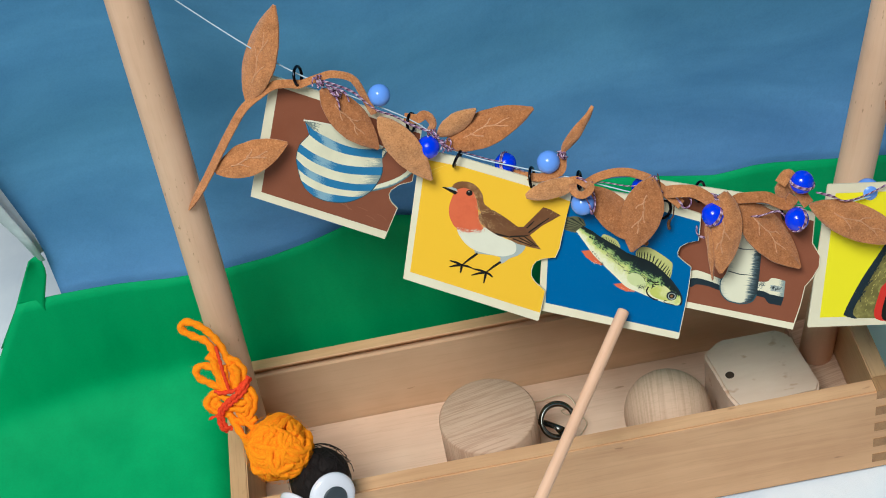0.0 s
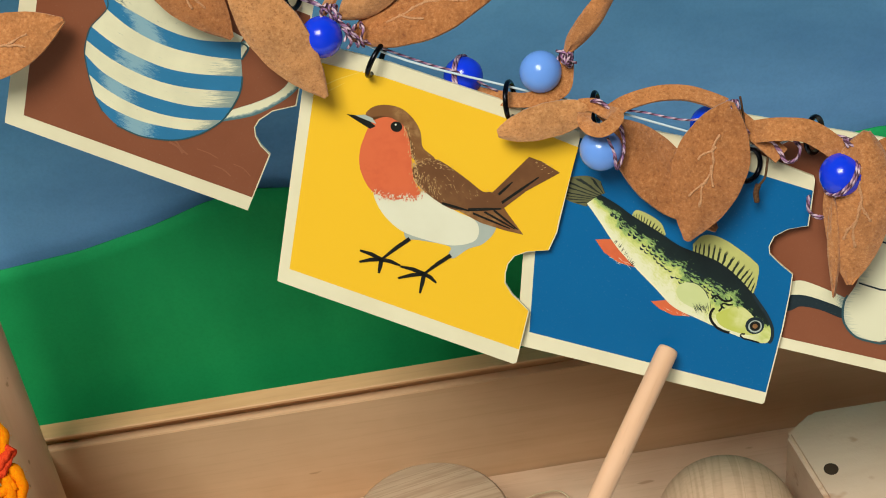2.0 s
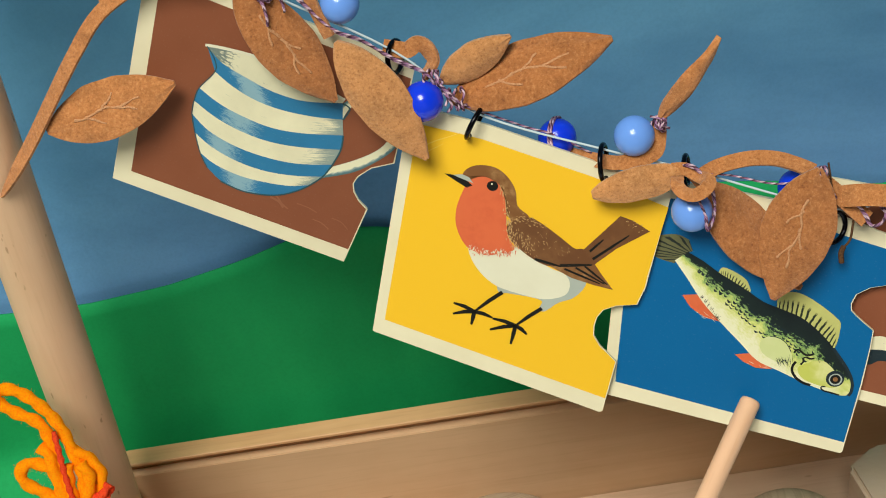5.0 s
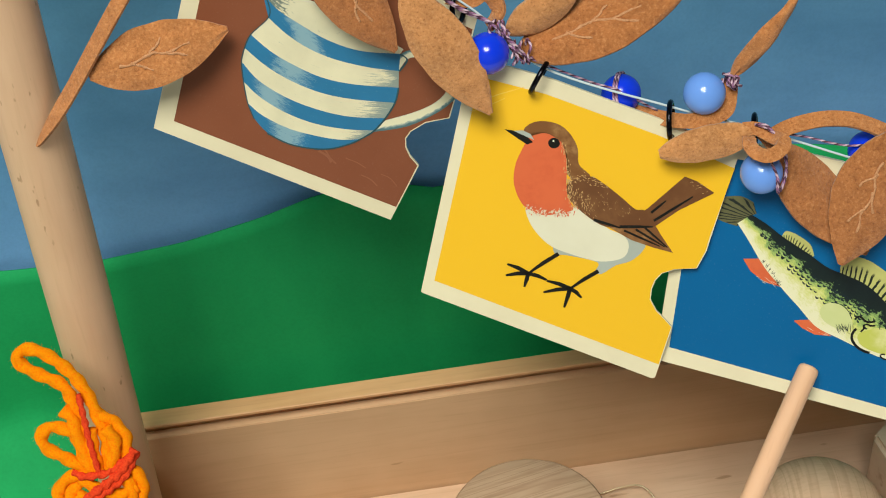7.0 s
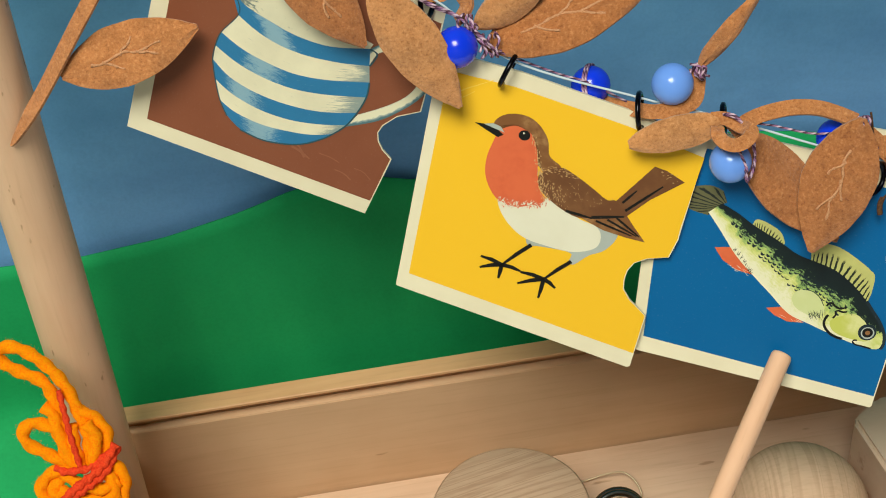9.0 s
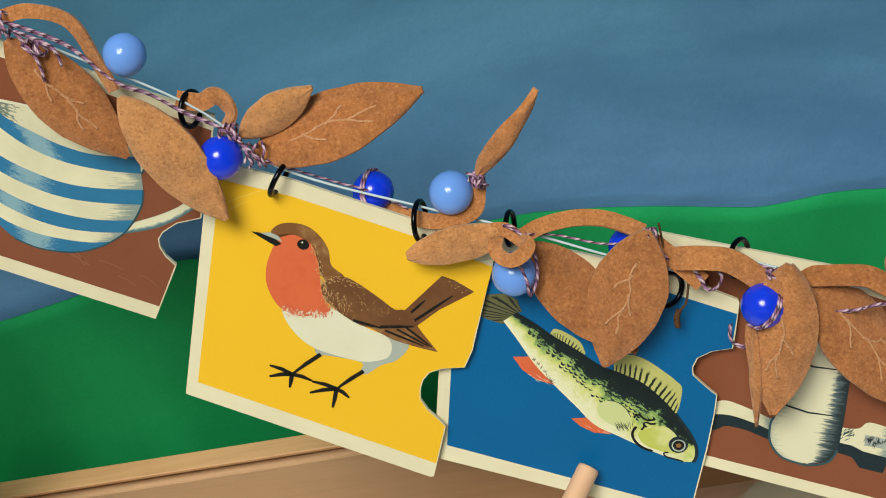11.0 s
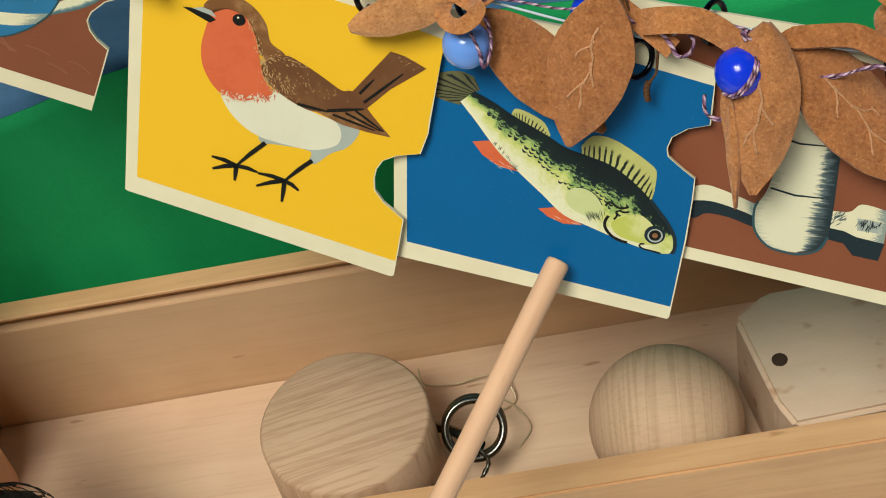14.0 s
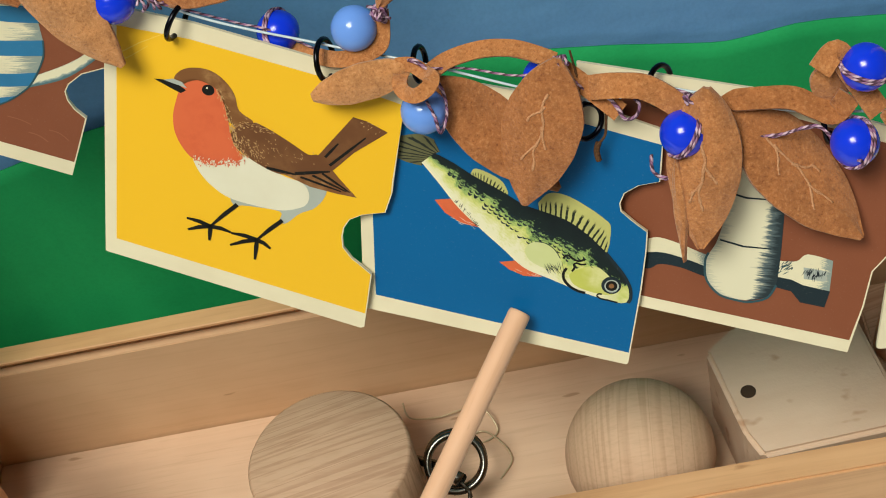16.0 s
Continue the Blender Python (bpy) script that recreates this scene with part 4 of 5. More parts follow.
# rows of short dark scale marks along the flank
bm = bmesh.new()
scale_rnd = random.Random(61)
upper, lower = curve_points([(x, y, 0) for x, y in BACK], 5), curve_points([(x, y, 0) for x, y in BELLY], 5)
for row, first, last in ((0.30, 6, 34), (0.37, 4, 36), (0.44, 8, 38), (0.51, 14, 37), (0.57, 20, 36)):
    for i in range(first, last):
        if scale_rnd.random() < 0.30 + 0.4 * (row - 0.3):
            continue
        at = upper[i].lerp(lower[i], row + scale_rnd.uniform(-0.015, 0.015))
        d = (upper[i + 1] - upper[i]).normalized()
        n = (lower[i] - upper[i]).normalized()
        size, fat = scale_rnd.uniform(0.55, 0.85), scale_rnd.uniform(0.18, 0.34)
        up, down = [], []
        for k in range(6):
            a = math.pi * (0.05 + 0.8 * k / 5)
            q = at + d * (-size * math.cos(a)) + n * (size * 0.9 * math.sin(a))
            w = fat * math.sin(math.pi * (k + 0.6) / 6.2)
            for side, out in ((up, w), (down, -w)):
                (x, y), = c.cut([((q + n * out).x, (q + n * out).y)])
                side.append(bm.verts.new((x / 1000, y / 1000, (0.05 + 0.07 * 1.8) / 1000)))
        for k in range(5):
            bm.faces.new((up[k], down[k], down[k + 1], up[k + 1]))
part("printed_scale_pattern", bm, DARK_INK, c.ob)
c.ink("printed_cheek", [(60.5, 28.0), (64.0, 26.4), (66.6, 23.4), (66.4, 20.4), (61.0, 20.2), (56.4, 21.4), (54.6, 24.2), (57.0, 26.4)], CHEEK_INK, 1.8)
c.ink("printed_side_fin", [(42.1, 28.6), (42.4, 30.6), (44.1, 31.9), (46.8, 31.9), (49.4, 30.6), (51.3, 28.4), (52.2, 26.5), (51.0, 24.9), (48.9, 24.6), (45.9, 25.2), (43.5, 26.4)], PALE_GREEN_INK, 1.9)
pen(c, [(44.1, 32.0), (46.8, 32.1), (49.4, 30.8), (51.4, 28.5)], 0.22, DARK_INK, 2.2, "printed_stroke")
fringe(c, [(48.0, 24.9), (50.4, 24.9), (52.3, 26.4)], 22, 3.2, 128, 0.16, DARK_INK, 2.3, 53, 0.25)
fringe(c, [(21.9, 39.6), (25.0, 37.3), (29.0, 33.2)], 20, 1.7, -118, 0.2, BLACK_INK, 1.4, 54, 0.12)
pen(c, [(53.5, 26.0), (53.0, 24.1), (53.6, 22.3), (55.5, 20.6), (57.7, 19.8), (59.6, 19.6)], 0.75, BLACK_INK, 3, "printed_stroke")
pen(c, [(52.2, 28.6), (52.6, 29.5), (53.4, 29.8), (54.8, 29.0), (56.1, 28.7), (57.7, 29.4)], 0.6, BLACK_INK, 3, "printed_stroke")
pen(c, [(55.0, 25.3), (55.5, 26.4), (55.2, 27.4), (55.9, 28.0), (57.0, 27.8), (58.3, 28.2)], 0.55, BLACK_INK, 3, "printed_stroke")
c.ink("printed_ring", disc_outline(65.8, 23.3, 2.6), DARK_INK, 3, False)
c.ink("printed_ring", disc_outline(65.95, 23.1, 1.9), GREY_INK, 4, False)
c.ink("printed_ring", disc_outline(65.9, 23.2, 1.5), BLACK_INK, 5, False)
c.ink("printed_spot", disc_outline(65.9, 23.2, 0.7), EARTH_INK, 6, False)
pen(c, [(63.9, 20.2), (63.0, 20.0), (62.8, 19.4), (63.8, 18.8), (65.8, 18.7), (68.4, 18.5)], 0.45, BLACK_INK, 3, "printed_stroke")
pen(c, [(62.5, 32.6), (65.0, 30.2), (68.1, 27.2), (70.6, 23.7), (71.4, 20.6), (71.0, 18.9)], 0.9, DARK_INK, 2.4, "printed_outline")

# brown card with the mallet
c = Card("brown printed card with a grey-white mallet", (141.6, -3.2, 157.8), (0.9186, -0.3592, -0.1650), (0.2918, 0.3347, 0.8961), (-0.2667, -0.8713, 0.4123), (1.0211, 0.0346, 1.0211),
         [(-24, 64.8), (-8, 1.0), (57.8, 0), (58.6, 14), (58.4, 24), (60.8, 29), (62.6, 35.5), (61.8, 41), (58.8, 44.5), (56.6, 47), (54.2, 62.5), (22.2, 66.2)])
c.ink("printed_ground", [(-18.6, 59.6), (-4, 4.2), (57.4, 3.6), (58.2, 14), (58.0, 24), (60.4, 29), (62.2, 35.5), (61.4, 41), (58.4, 44.5), (56.2, 47), (54.4, 58.4), (22.2, 61.4)], BROWN_INK, 0, False)
loft(c, "printed_mallet_handle", [(-3, 17.1), (3.2, 21.4), (8.3, 21.5), (18.2, 19.4)], [(-3, 14.2), (5.0, 17.4), (12.8, 17.1), (18.4, 15.4)], JUG_CREAM, 1)
c.ink("printed_handle_shade", [(-3, 14.6), (5.2, 17.6), (12.8, 17.2), (18.6, 15.8), (18.8, 13.4), (11.9, 14.5), (6.4, 14.3), (3.5, 12.3), (-3, 12.6)], DARK_INK, 1.2)
loft(c, "printed_mallet_head", [(19.9, 47.4), (19.9, 40.6), (19.9, 31.1), (19.2, 23.6), (17.6, 18.2), (18.9, 12.8), (22.9, 9.4), (27.6, 8.8)],
     [(32.6, 47.9), (33.2, 41.4), (34.2, 33.4), (35.4, 24.9), (35.9, 20.1), (36.2, 15.2), (34.8, 11.3), (30.8, 9.1)], MALLET_SIDE, 2, 12)
pen(c, [(17.9, 20.4), (17.5, 17.8), (18.9, 12.6), (22.9, 9.1), (27.6, 8.5), (31.0, 8.8), (34.9, 11.0), (36.3, 15.0)], 0.6, TEAL_INK, 2.6, "printed_outline")
loft(c, "printed_mallet_end", [(35.6, 22.0), (39.7, 22.8), (42.0, 25.3), (48.4, 24.9)], [(35.8, 17.1), (39.5, 17.3), (42.6, 16.4), (49.5, 16.2)], JUG_CREAM, 1)
c.ink("printed_end_shade", [(35.6, 17.4), (39.6, 17.4), (42.7, 16.5), (49.6, 16.3), (49.3, 11.5), (43.1, 11.5), (40.3, 14.1), (35.9, 14.4)], DARK_INK, 1.5, False)
c.ink("printed_grain", [(41.8, 21.5), (47.7, 21.7), (48.0, 18.8), (42.5, 18.3)], GREY_INK, 2, False)
fringe(c, [(42.6, 20.0), (47.4, 20.4)], 34, 2.2, 80, 0.25, DARK_INK, 2.6, 33, 0.5)
fringe(c, [(36, 20.4), (39, 20.8)], 20, 2.0, 60, 0.3, TEAL_INK, 2.0, 34, 0.6)
c.ink("printed_stroke", stroke([(19.9, 24.6), (26, 24.0), (32.9, 24.8)], 0.5), DARK_INK, 3, False)
c.ink("printed_stroke", stroke([(20.0, 37.9), (24, 37.4), (30.4, 38.2)], 0.5), DARK_INK, 3, False)

# yellow card with the tent
c = Card("acid yellow printed card with an olive tent", (203.2, -25.5, 148.8), (0.9864, -0.0670, -0.1502), (0.1643, 0.3625, 0.9174), (-0.0070, -0.9296, 0.3686), (0.9998, 0.0500, 1.0141),
         [(0, 0.3), (0.6, 0), (71, 0), (71.4, 20), (66, 25), (66, 33), (71, 38), (72, 75), (71.2, 76.4), (1.4, 76.0), (0.8, 75.2)])
c.ink("printed_ground", [(5.7, 5.2), (71, 4.9), (71.1, 20), (65.7, 25), (65.7, 33), (70.7, 38), (71.6, 71.6), (5.3, 71.4)], ACID, 0, False)
c.ink("printed_tent", [(37.5, 51.5), (44, 52), (52, 34), (66, 7.5), (62, 4.6), (45, 3.6), (24, 4.3), (18.6, 6.0), (19.6, 10), (30, 33)], OLIVE_INK, 1)
c.ink("printed_tent_shade", [(36.9, 51.0), (33, 41.5), (24.5, 25), (18.2, 8.2), (19.2, 5.6), (25, 4.0), (22.6, 8.6), (29, 25), (35.5, 41)], DARK_INK, 2)
fringe(c, [(30, 12), (34, 30), (40, 46), (52, 28), (60, 10)], 160, 1.6, 60, 0.4, printed("straw_ink", srgb(196, 184, 104)), 1.6, 41, 2.6)
fringe(c, [(22, 9), (29, 26), (36, 42)], 90, 2.4, 62, 0.5, DARK_INK, 2.4, 42, 0.8)
c.ink("printed_red_arch", [(35.0, 3.4), (34.8, 17), (36.5, 22.0), (42.5, 25.4), (49, 23.6), (53.0, 18), (53.2, 3.4)], RED_INK, 2)
c.ink("printed_black_arch", [(38.4, 3.2), (38.4, 15.5), (40.6, 20.3), (44, 21.8), (47.6, 20.3), (49.4, 15.5), (49.4, 3.2)], BLACK_INK, 3)
c.ink("printed_lacing", stroke([(42.2, 50.5), (42.6, 40), (42.9, 26)], 0.5), BLACK_INK, 2, False)
for k in range(6):
    c.ink("printed_stroke", stroke([(40.9, 29.5 + 3.6 * k), (42.5, 29.6 + 3.6 * k), (44.2, 29.5 + 3.6 * k)], 0.5), BLACK_INK, 2, False)
for a, b in (((41, 50.5), (37.4, 59)), ((42, 50.5), (41.4, 61.5)), ((43, 50.5), (45.2, 60)), ((43.6, 50), (49.5, 58))):
    c.ink("printed_stroke", stroke([a, ((a[0] + b[0]) / 2, (a[1] + b[1]) / 2), b], 1.3), BLACK_INK, 2, False)

# ---------------------------------------------------------------- line, rings and leaf garland
LINE = [(-92, 71, 345), (-38.8, 60.0, 294.4), (15.9, 48.7, 259.7), (36.3, 40.7, 241.2), (71, 30.5, 229.5), (92, 23.5, 224.4), (131.9, 9.5, 213.5), (149.5, 7.0, 215.5), (186.0, -6.5, 210.0), (237.9, -6.1, 208.8), (262, 60, 216)]
tagged(link("nylon_line", tube(curve_points([hung(*p) for p in LINE], 8), 0.00035, 6), NYLON, smooth=True), "clear nylon line stretched between the two posts", "line")


def ring_points(centre, normal, radius, n=28, squash=1.0):
    nrm = Vector(normal).normalized()
    a = Vector((0, 0, 1)) - nrm * nrm.z
    a.normalize()
    b = nrm.cross(a)
    return [Vector(centre) + a * radius * math.cos(2 * math.pi * k / n) + b * radius * squash * math.sin(2 * math.pi * k / n) for k in range(n)]


def card_ring(centre, normal, radius):
    ob = link("binder_ring", tube(ring_points(hung(*centre), normal, radius / 1000), 0.00075, 10, True), BLACK_METAL, smooth=True)
    return tagged(ob, "small black metal ring holding a card on the line", "ring", "rings on the line")


for centre, normal, radius in (((-33.3, 57.5, 290.0), (0.9, -0.35, 0.1), 4.6), ((16.6, 50.4, 256.4), (0.85, -0.45, 0.1), 4.6), ((36.2, 38.8, 239.0), (0.72, -0.45, -0.35), 5.0),
                               ((70.2, 28.6, 226.4), (0.93, -0.3, 0.1), 5.2), ((130.6, 7.6, 208.8), (0.45, -0.75, 0.3), 4.6), ((149.6, 10.4, 213.4), (0.7, -0.6, 0.2), 5.0),
                               ((186.4, -5.6, 206.6), (0.94, -0.25, 0.15), 5.6), ((93.0, 25.4, 222.0), (0.9, -0.3, 0.1), 4.4)):
    card_ring(centre, normal, radius)

garland = thing("leaf_garland", "garland of brown suede leaves with blue beads and purple thread", "garland", at=hung(85, 15, 215))


def gpart(name, bm, mat, label="", smooth=True, parent=None):
    ob = part(name, bm, mat, None, label, smooth)
    if parent is None:
        return keep(ob, garland)
    ob.parent = parent
    return ob


FACE = Vector((-0.03, -0.72, 0.69))


def leaf(base, tip, width, bend=0.12, turn=0.0, cup=0.15, mat=SUEDE, veins=True, sharp=0.9, twist=0.0, blunt=0.75):
    """A suede leaf from base to tip: pointed outline, bent along its length and cupped across."""
    base, tip = hung(*base), hung(*tip)
    run = tip - base
    length = run.length
    t = run.normalized()
    n0 = (FACE - t * FACE.dot(t)).normalized()
    n0 = Matrix.Rotation(radians(turn), 3, t) @ n0
    rows, cols, half = 22, 8, width / 2000

    def place(s, q, lift=0.0):
        n = Matrix.Rotation(radians(twist) * s, 3, t) @ n0
        side = t.cross(n)
        w = half * max(0.04, math.sin(math.pi * min(1, max(0, s)) ** sharp)) ** blunt * (1 + 0.05 * noise.noise((s * 7, base.x * 300, (q > 0) * 5.0)))
        c = base + t * (s * length) + n * (bend * length * (4 * s * (1 - s)) * 0.35)
        wav = 0.02 * length * noise.noise((s * 3 + base.x * 90, q * 2, base.z * 50))
        return c + side * (w * q) + n * (-cup * w * q * q + wav + lift)

    bm = bmesh.new()
    thick = 0.0011
    top = [[bm.verts.new(place(i / rows, -1 + 2 * j / cols, thick / 2)) for j in range(cols + 1)] for i in range(rows + 1)]
    low = [[bm.verts.new(place(i / rows, -1 + 2 * j / cols, -thick / 2)) for j in range(cols + 1)] for i in range(rows + 1)]
    for i in range(rows):
        for j in range(cols):
            bm.faces.new((top[i][j], top[i][j + 1], top[i + 1][j + 1], top[i + 1][j]))
            bm.faces.new((low[i][j], low[i + 1][j], low[i + 1][j + 1], low[i][j + 1]))
        for j in (0, cols):
            bm.faces.new((top[i][j], top[i + 1][j], low[i + 1][j], low[i][j]))
    for i in (0, rows):
        for j in range(cols):
            bm.faces.new((top[i][j], top[i][j + 1], low[i][j + 1], low[i][j]))
    bmesh.ops.recalc_face_normals(bm, faces=bm.faces)
    for e in bm.edges:
        e.smooth = len(e.link_faces) < 2 or e.calc_face_angle() < 0.9
    ob = gpart("leaf", bm, mat)
    if veins:
        bm = bmesh.new()
        up = thick / 2 + 0.00004
        lines = [[(0.22 + 0.52 * k / 8, 0.05 * math.sin(k * 1.3)) for k in range(9)]]
        pick = random.Random(int(base.x * 90000) + 7)
        for s0, sg in ((0.30, 1), (0.44, -1), (0.56, 1)):
            reach = pick.uniform(0.28, 0.5)
            lines.append([(s0 + 0.13 * k / 4 + pick.uniform(-0.01, 0.01), sg * reach * k / 4) for k in range(5)])
        seed = base.x * 400
        for ln in lines:
            bent = [place(s + 0.012 * noise.noise((s * 14, seed, 1.0)), q + 0.09 * noise.noise((s * 11, seed, q * 5)), up - 0.00008) for s, q in ln]
            tube_into(bm, curve_points(bent, 4), lambda s: 0.00022 + 0.00050 * abs(noise.noise((s * 13, seed, 3.0))) + 0.00008 * (1 - s), 6)
        gpart("leaf_vein", bm, VEIN, "pale pressed veins", True, ob)
    return ob


def strip(points, width, face=FACE, mat=SUEDE, thick=1.0, name="suede_strap", roll=0.0, point=False):
    """A flat suede strap along points."""
    pts = curve_points([hung(*p) for p in points], 7)
    bm = bmesh.new()
    rows = []
    for i, p in enumerate(pts):
        a, b = pts[max(i - 1, 0)], pts[min(i + 1, len(pts) - 1)]
        t = (b - a).normalized()
        n = (face - t * face.dot(t)).normalized()
        n = Matrix.Rotation(radians(roll) * i / len(pts), 3, t) @ n
        side = t.cross(n) * (width / 2000) * (min(1.0, 0.12 + 6 * (1 - i / (len(pts) - 1)) ** 0.8) if point else 1.0) * (1 + 0.06 * noise.noise(p * 160))
        h = n * (thick / 2000)
        rows.append([bm.verts.new(p + side + h), bm.verts.new(p - side + h), bm.verts.new(p - side - h), bm.verts.new(p + side - h)])
    for a, b in zip(rows, rows[1:]):
        for k in range(4):
            bm.faces.new((a[k], a[(k + 1) % 4], b[(k + 1) % 4], b[k]))
    bm.faces.new(rows[0])
    bm.faces.new(rows[-1])
    return gpart(name, bm, mat, smooth=False)


# leaves, from the jug card to the tent card
leaf((-59.0, 57.5, 279.4), (-37.9, 63.9, 326.6), 17.5, 0.10, -15, 0.25)
leaf((-81.5, 51.5, 246.8), (-44.3, 50.5, 257.6), 17.0, 0.06, 10, 0.12)
leaf((-23.8, 53.0, 283.0), (-1.4, 46.0, 247.6), 17.0, 0.10, 0, 0.20, SUEDE_DARK)
leaf((0.8, 44.0, 267.6), (21.4, 31.4, 234.2), 15.5, 0.14, 12, 0.25, SUEDE_LIGHT, False)
leaf((27.8, 44.0, 250.2), (48.2, 44.0, 262.0), 10.5, 0.15, 30, 0.3, SUEDE_LIGHT, False)
leaf((30.4, 42.6, 244.2), (75.4, 39.6, 259.8), 18.0, 0.10, -10, 0.15, SUEDE_DARK)
leaf((85.8, 27.6, 239.4), (102.8, 31.0, 261.0), 7.6, 0.25, 35, 0.5, SUEDE, False, 0.9, 40)
leaf((90.4, 18.6, 226.6), (65.4, 21.8, 220.9), 9.6, 0.10, -15, 0.25, SUEDE_LIGHT, False, 0.9, 0, 0.45)
leaf((95.6, 19.6, 221.6), (121.4, 4.4, 190.8), 17.0, 0.05, -10, 0.2, SUEDE_DARK, False)
leaf((125.6, 8.6, 229.2), (112.0, -0.2, 192.4), 20.0, 0.08, 5, 0.15, SUEDE_DARK)
leaf((158.2, -4.4, 222.8), (152.4, -16.6, 182.2), 18.5, 0.08, 12, 0.3)
leaf((164.8, -1.6, 213.4), (190.9, -21.6, 180.6), 20.5, 0.06, -15, 0.2, SUEDE_DARK)
leaf((196.4, -15.6, 214.6), (243.0, -26.0, 189.4), 18.0, 0.14, 0, 0.2)
leaf((250.0, -5.6, 226.4), (238.6, 3.0, 254.2), 10.5, 0.12, 20, 0.3, SUEDE_DARK, False)
leaf((187.2, -6.9, 212.0), (188.2, -5.9, 226.3), 11.0, 0.2, 10, 0.4, SUEDE, False)
leaf((149.2, -8.0, 206.0), (148.2, -17.0, 179.0), 3.4, 0.05, 40, 0.4, SUEDE, False)

# straps and curls
strip([(-33.0, 55.0, 286.6), (-44.0, 56.2, 288.0), (-53.0, 56.4, 284.0), (-61.8, 56.0, 277.8), (-69.5, 54.2, 268.6), (-77.0, 52.6, 258.2), (-86.6, 50.8, 244.4), (-98.4, 49.4, 228.6)], 4.2, name="suede_stem", roll=25, point=True)
strip([(-33.4, 55.4, 286.2), (-24.0, 56.6, 287.4), (-16.5, 56.2, 288.2), (-7.6, 54.6, 284.2), (-3.0, 51.4, 272.4), (-0.6, 48.6, 266.6)], 3.6, roll=40)
strip([(13.6, 50.8, 259.8), (19.7, 49.3, 258.8), (22.9, 49.2, 260.4), (25.5, 48.3, 259.0), (26.6, 47.0, 255.2), (23.8, 46.3, 251.4)], 4.6, roll=60)
strip([(60.6, 38.6, 224.5), (67.9, 31.8, 225.6), (74.1, 26.5, 227.2), (80.3, 25.1, 228.5), (84.4, 25.9, 229.7), (85.7, 27.8, 233.3), (86.1, 30.0, 237.1)], 4.2)
strip([(93.6, 19.6, 221.6), (97.0, 19.6, 224.6), (101.2, 18.8, 227.2), (108.3, 17.4, 229.2), (115.0, 15.6, 229.4), (120.2, 13.6, 228.2), (125.0, 11.0, 226.6)], 4.4, roll=-25)
strip([(87.4, 19.8, 227.4), (91.0, 18.8, 227.6), (94.2, 15.2, 227.0), (95.6, 10.8, 228.6), (93.9, 8.6, 227.6), (91.0, 8.6, 226.2), (88.6, 10.8, 225.8), (87.6, 13.8, 226.2), (88.2, 16.6, 226.6)], 3.8)
strip([(126.6, 11.0, 223.8), (131.2, 8.6, 219.6), (135.2, 6.2, 215.8), (138.6, 4.2, 212.6)], 5.0)
strip([(132.4, 7.4, 219.4), (136.0, 5.0, 221.0), (139.8, 3.6, 221.4), (144.5, 2.2, 220.9), (149.0, 0.2, 218.4), (153.2, -1.9, 214.8)], 6.2, roll=18)
strip([(190.6, -9.6, 216.8), (187.0, -10.0, 212.4), (182.8, -8.0, 213.6), (178.0, -5.6, 215.6), (171.1, -3.4, 215.4), (161.6, -1.0, 214.6)], 5.6, mat=SUEDE_DARK, roll=20, point=True)
strip([(183.0, -10.5, 226.6), (187.4, -8.8, 230.0), (191.0, -9.8, 222.9), (196.6, -13.2, 213.0)], 5.6)

# beads and the thread that ties them
THREAD_R = 0.00045


def bead(centre, d, mat, wrap=((0.4, -0.3, 0.85),)):
    c0 = hung(*centre)
    r = d / 2000
    prof = []
    for k in range(19):
        a = -math.pi / 2 + math.pi * k / 18
        prof.append((max(r * math.cos(a), r * 0.13), r * math.sin(a)))
    bm = lathe(prof, 32)
    axis = Vector((0.8, 0.3, 0.25)).to_track_quat("Z", "Y").to_matrix().to_4x4()
    bmesh.ops.transform(bm, matrix=Matrix.Translation(c0) @ axis, verts=bm.verts)
    ob = gpart("bead", bm, mat, "glossy dark blue bead" if mat == BEAD_DARK else "glossy pale blue bead")
    for nrm in wrap:
        for slip in (-0.00042, 0.00042):
            gpart("thread", tube(ring_points(c0 + Vector(nrm).normalized() * slip, nrm, r + 0.0003, 30), THREAD_R * 0.8, 10, True, 3, 1900), THREAD, "twisted purple and pink thread", True)
    return ob


bead((3.3, 53.6, 273.4), 11.2, BEAD_LIGHT, ())
bead((22.4, 39.8, 247.6), 11.6, BEAD_DARK, ())
bead((59.4, 40.4, 228.8), 11.2, BEAD_DARK, ((0.85, -0.4, 0.2),))
bead((79.0, 28.8, 234.0), 11.7, BEAD_LIGHT, ())
bead((91.9, 14.2, 216.2), 11.7, BEAD_LIGHT, ())
bead((122.5, 16.5, 217.2), 11.2, BEAD_DARK, ())
bead((152.0, -5.2, 210.6), 11.8, BEAD_DARK, ((0.75, -0.05, -0.66),))
bead((190.3, -15.6, 207.0), 11.8, BEAD_DARK, ((0.72, 0.2, -0.5),))
bead((193.6, -11.0, 225.6), 11.6, BEAD_DARK, ((0.3, 0.1, 0.9),))
bead((229.4, -5.0, 207.8), 12.0, BEAD_LIGHT, ())
bead((248.4, -6.4, 215.8), 11.8, BEAD_DARK, ((0.5, 0.2, 0.8),))


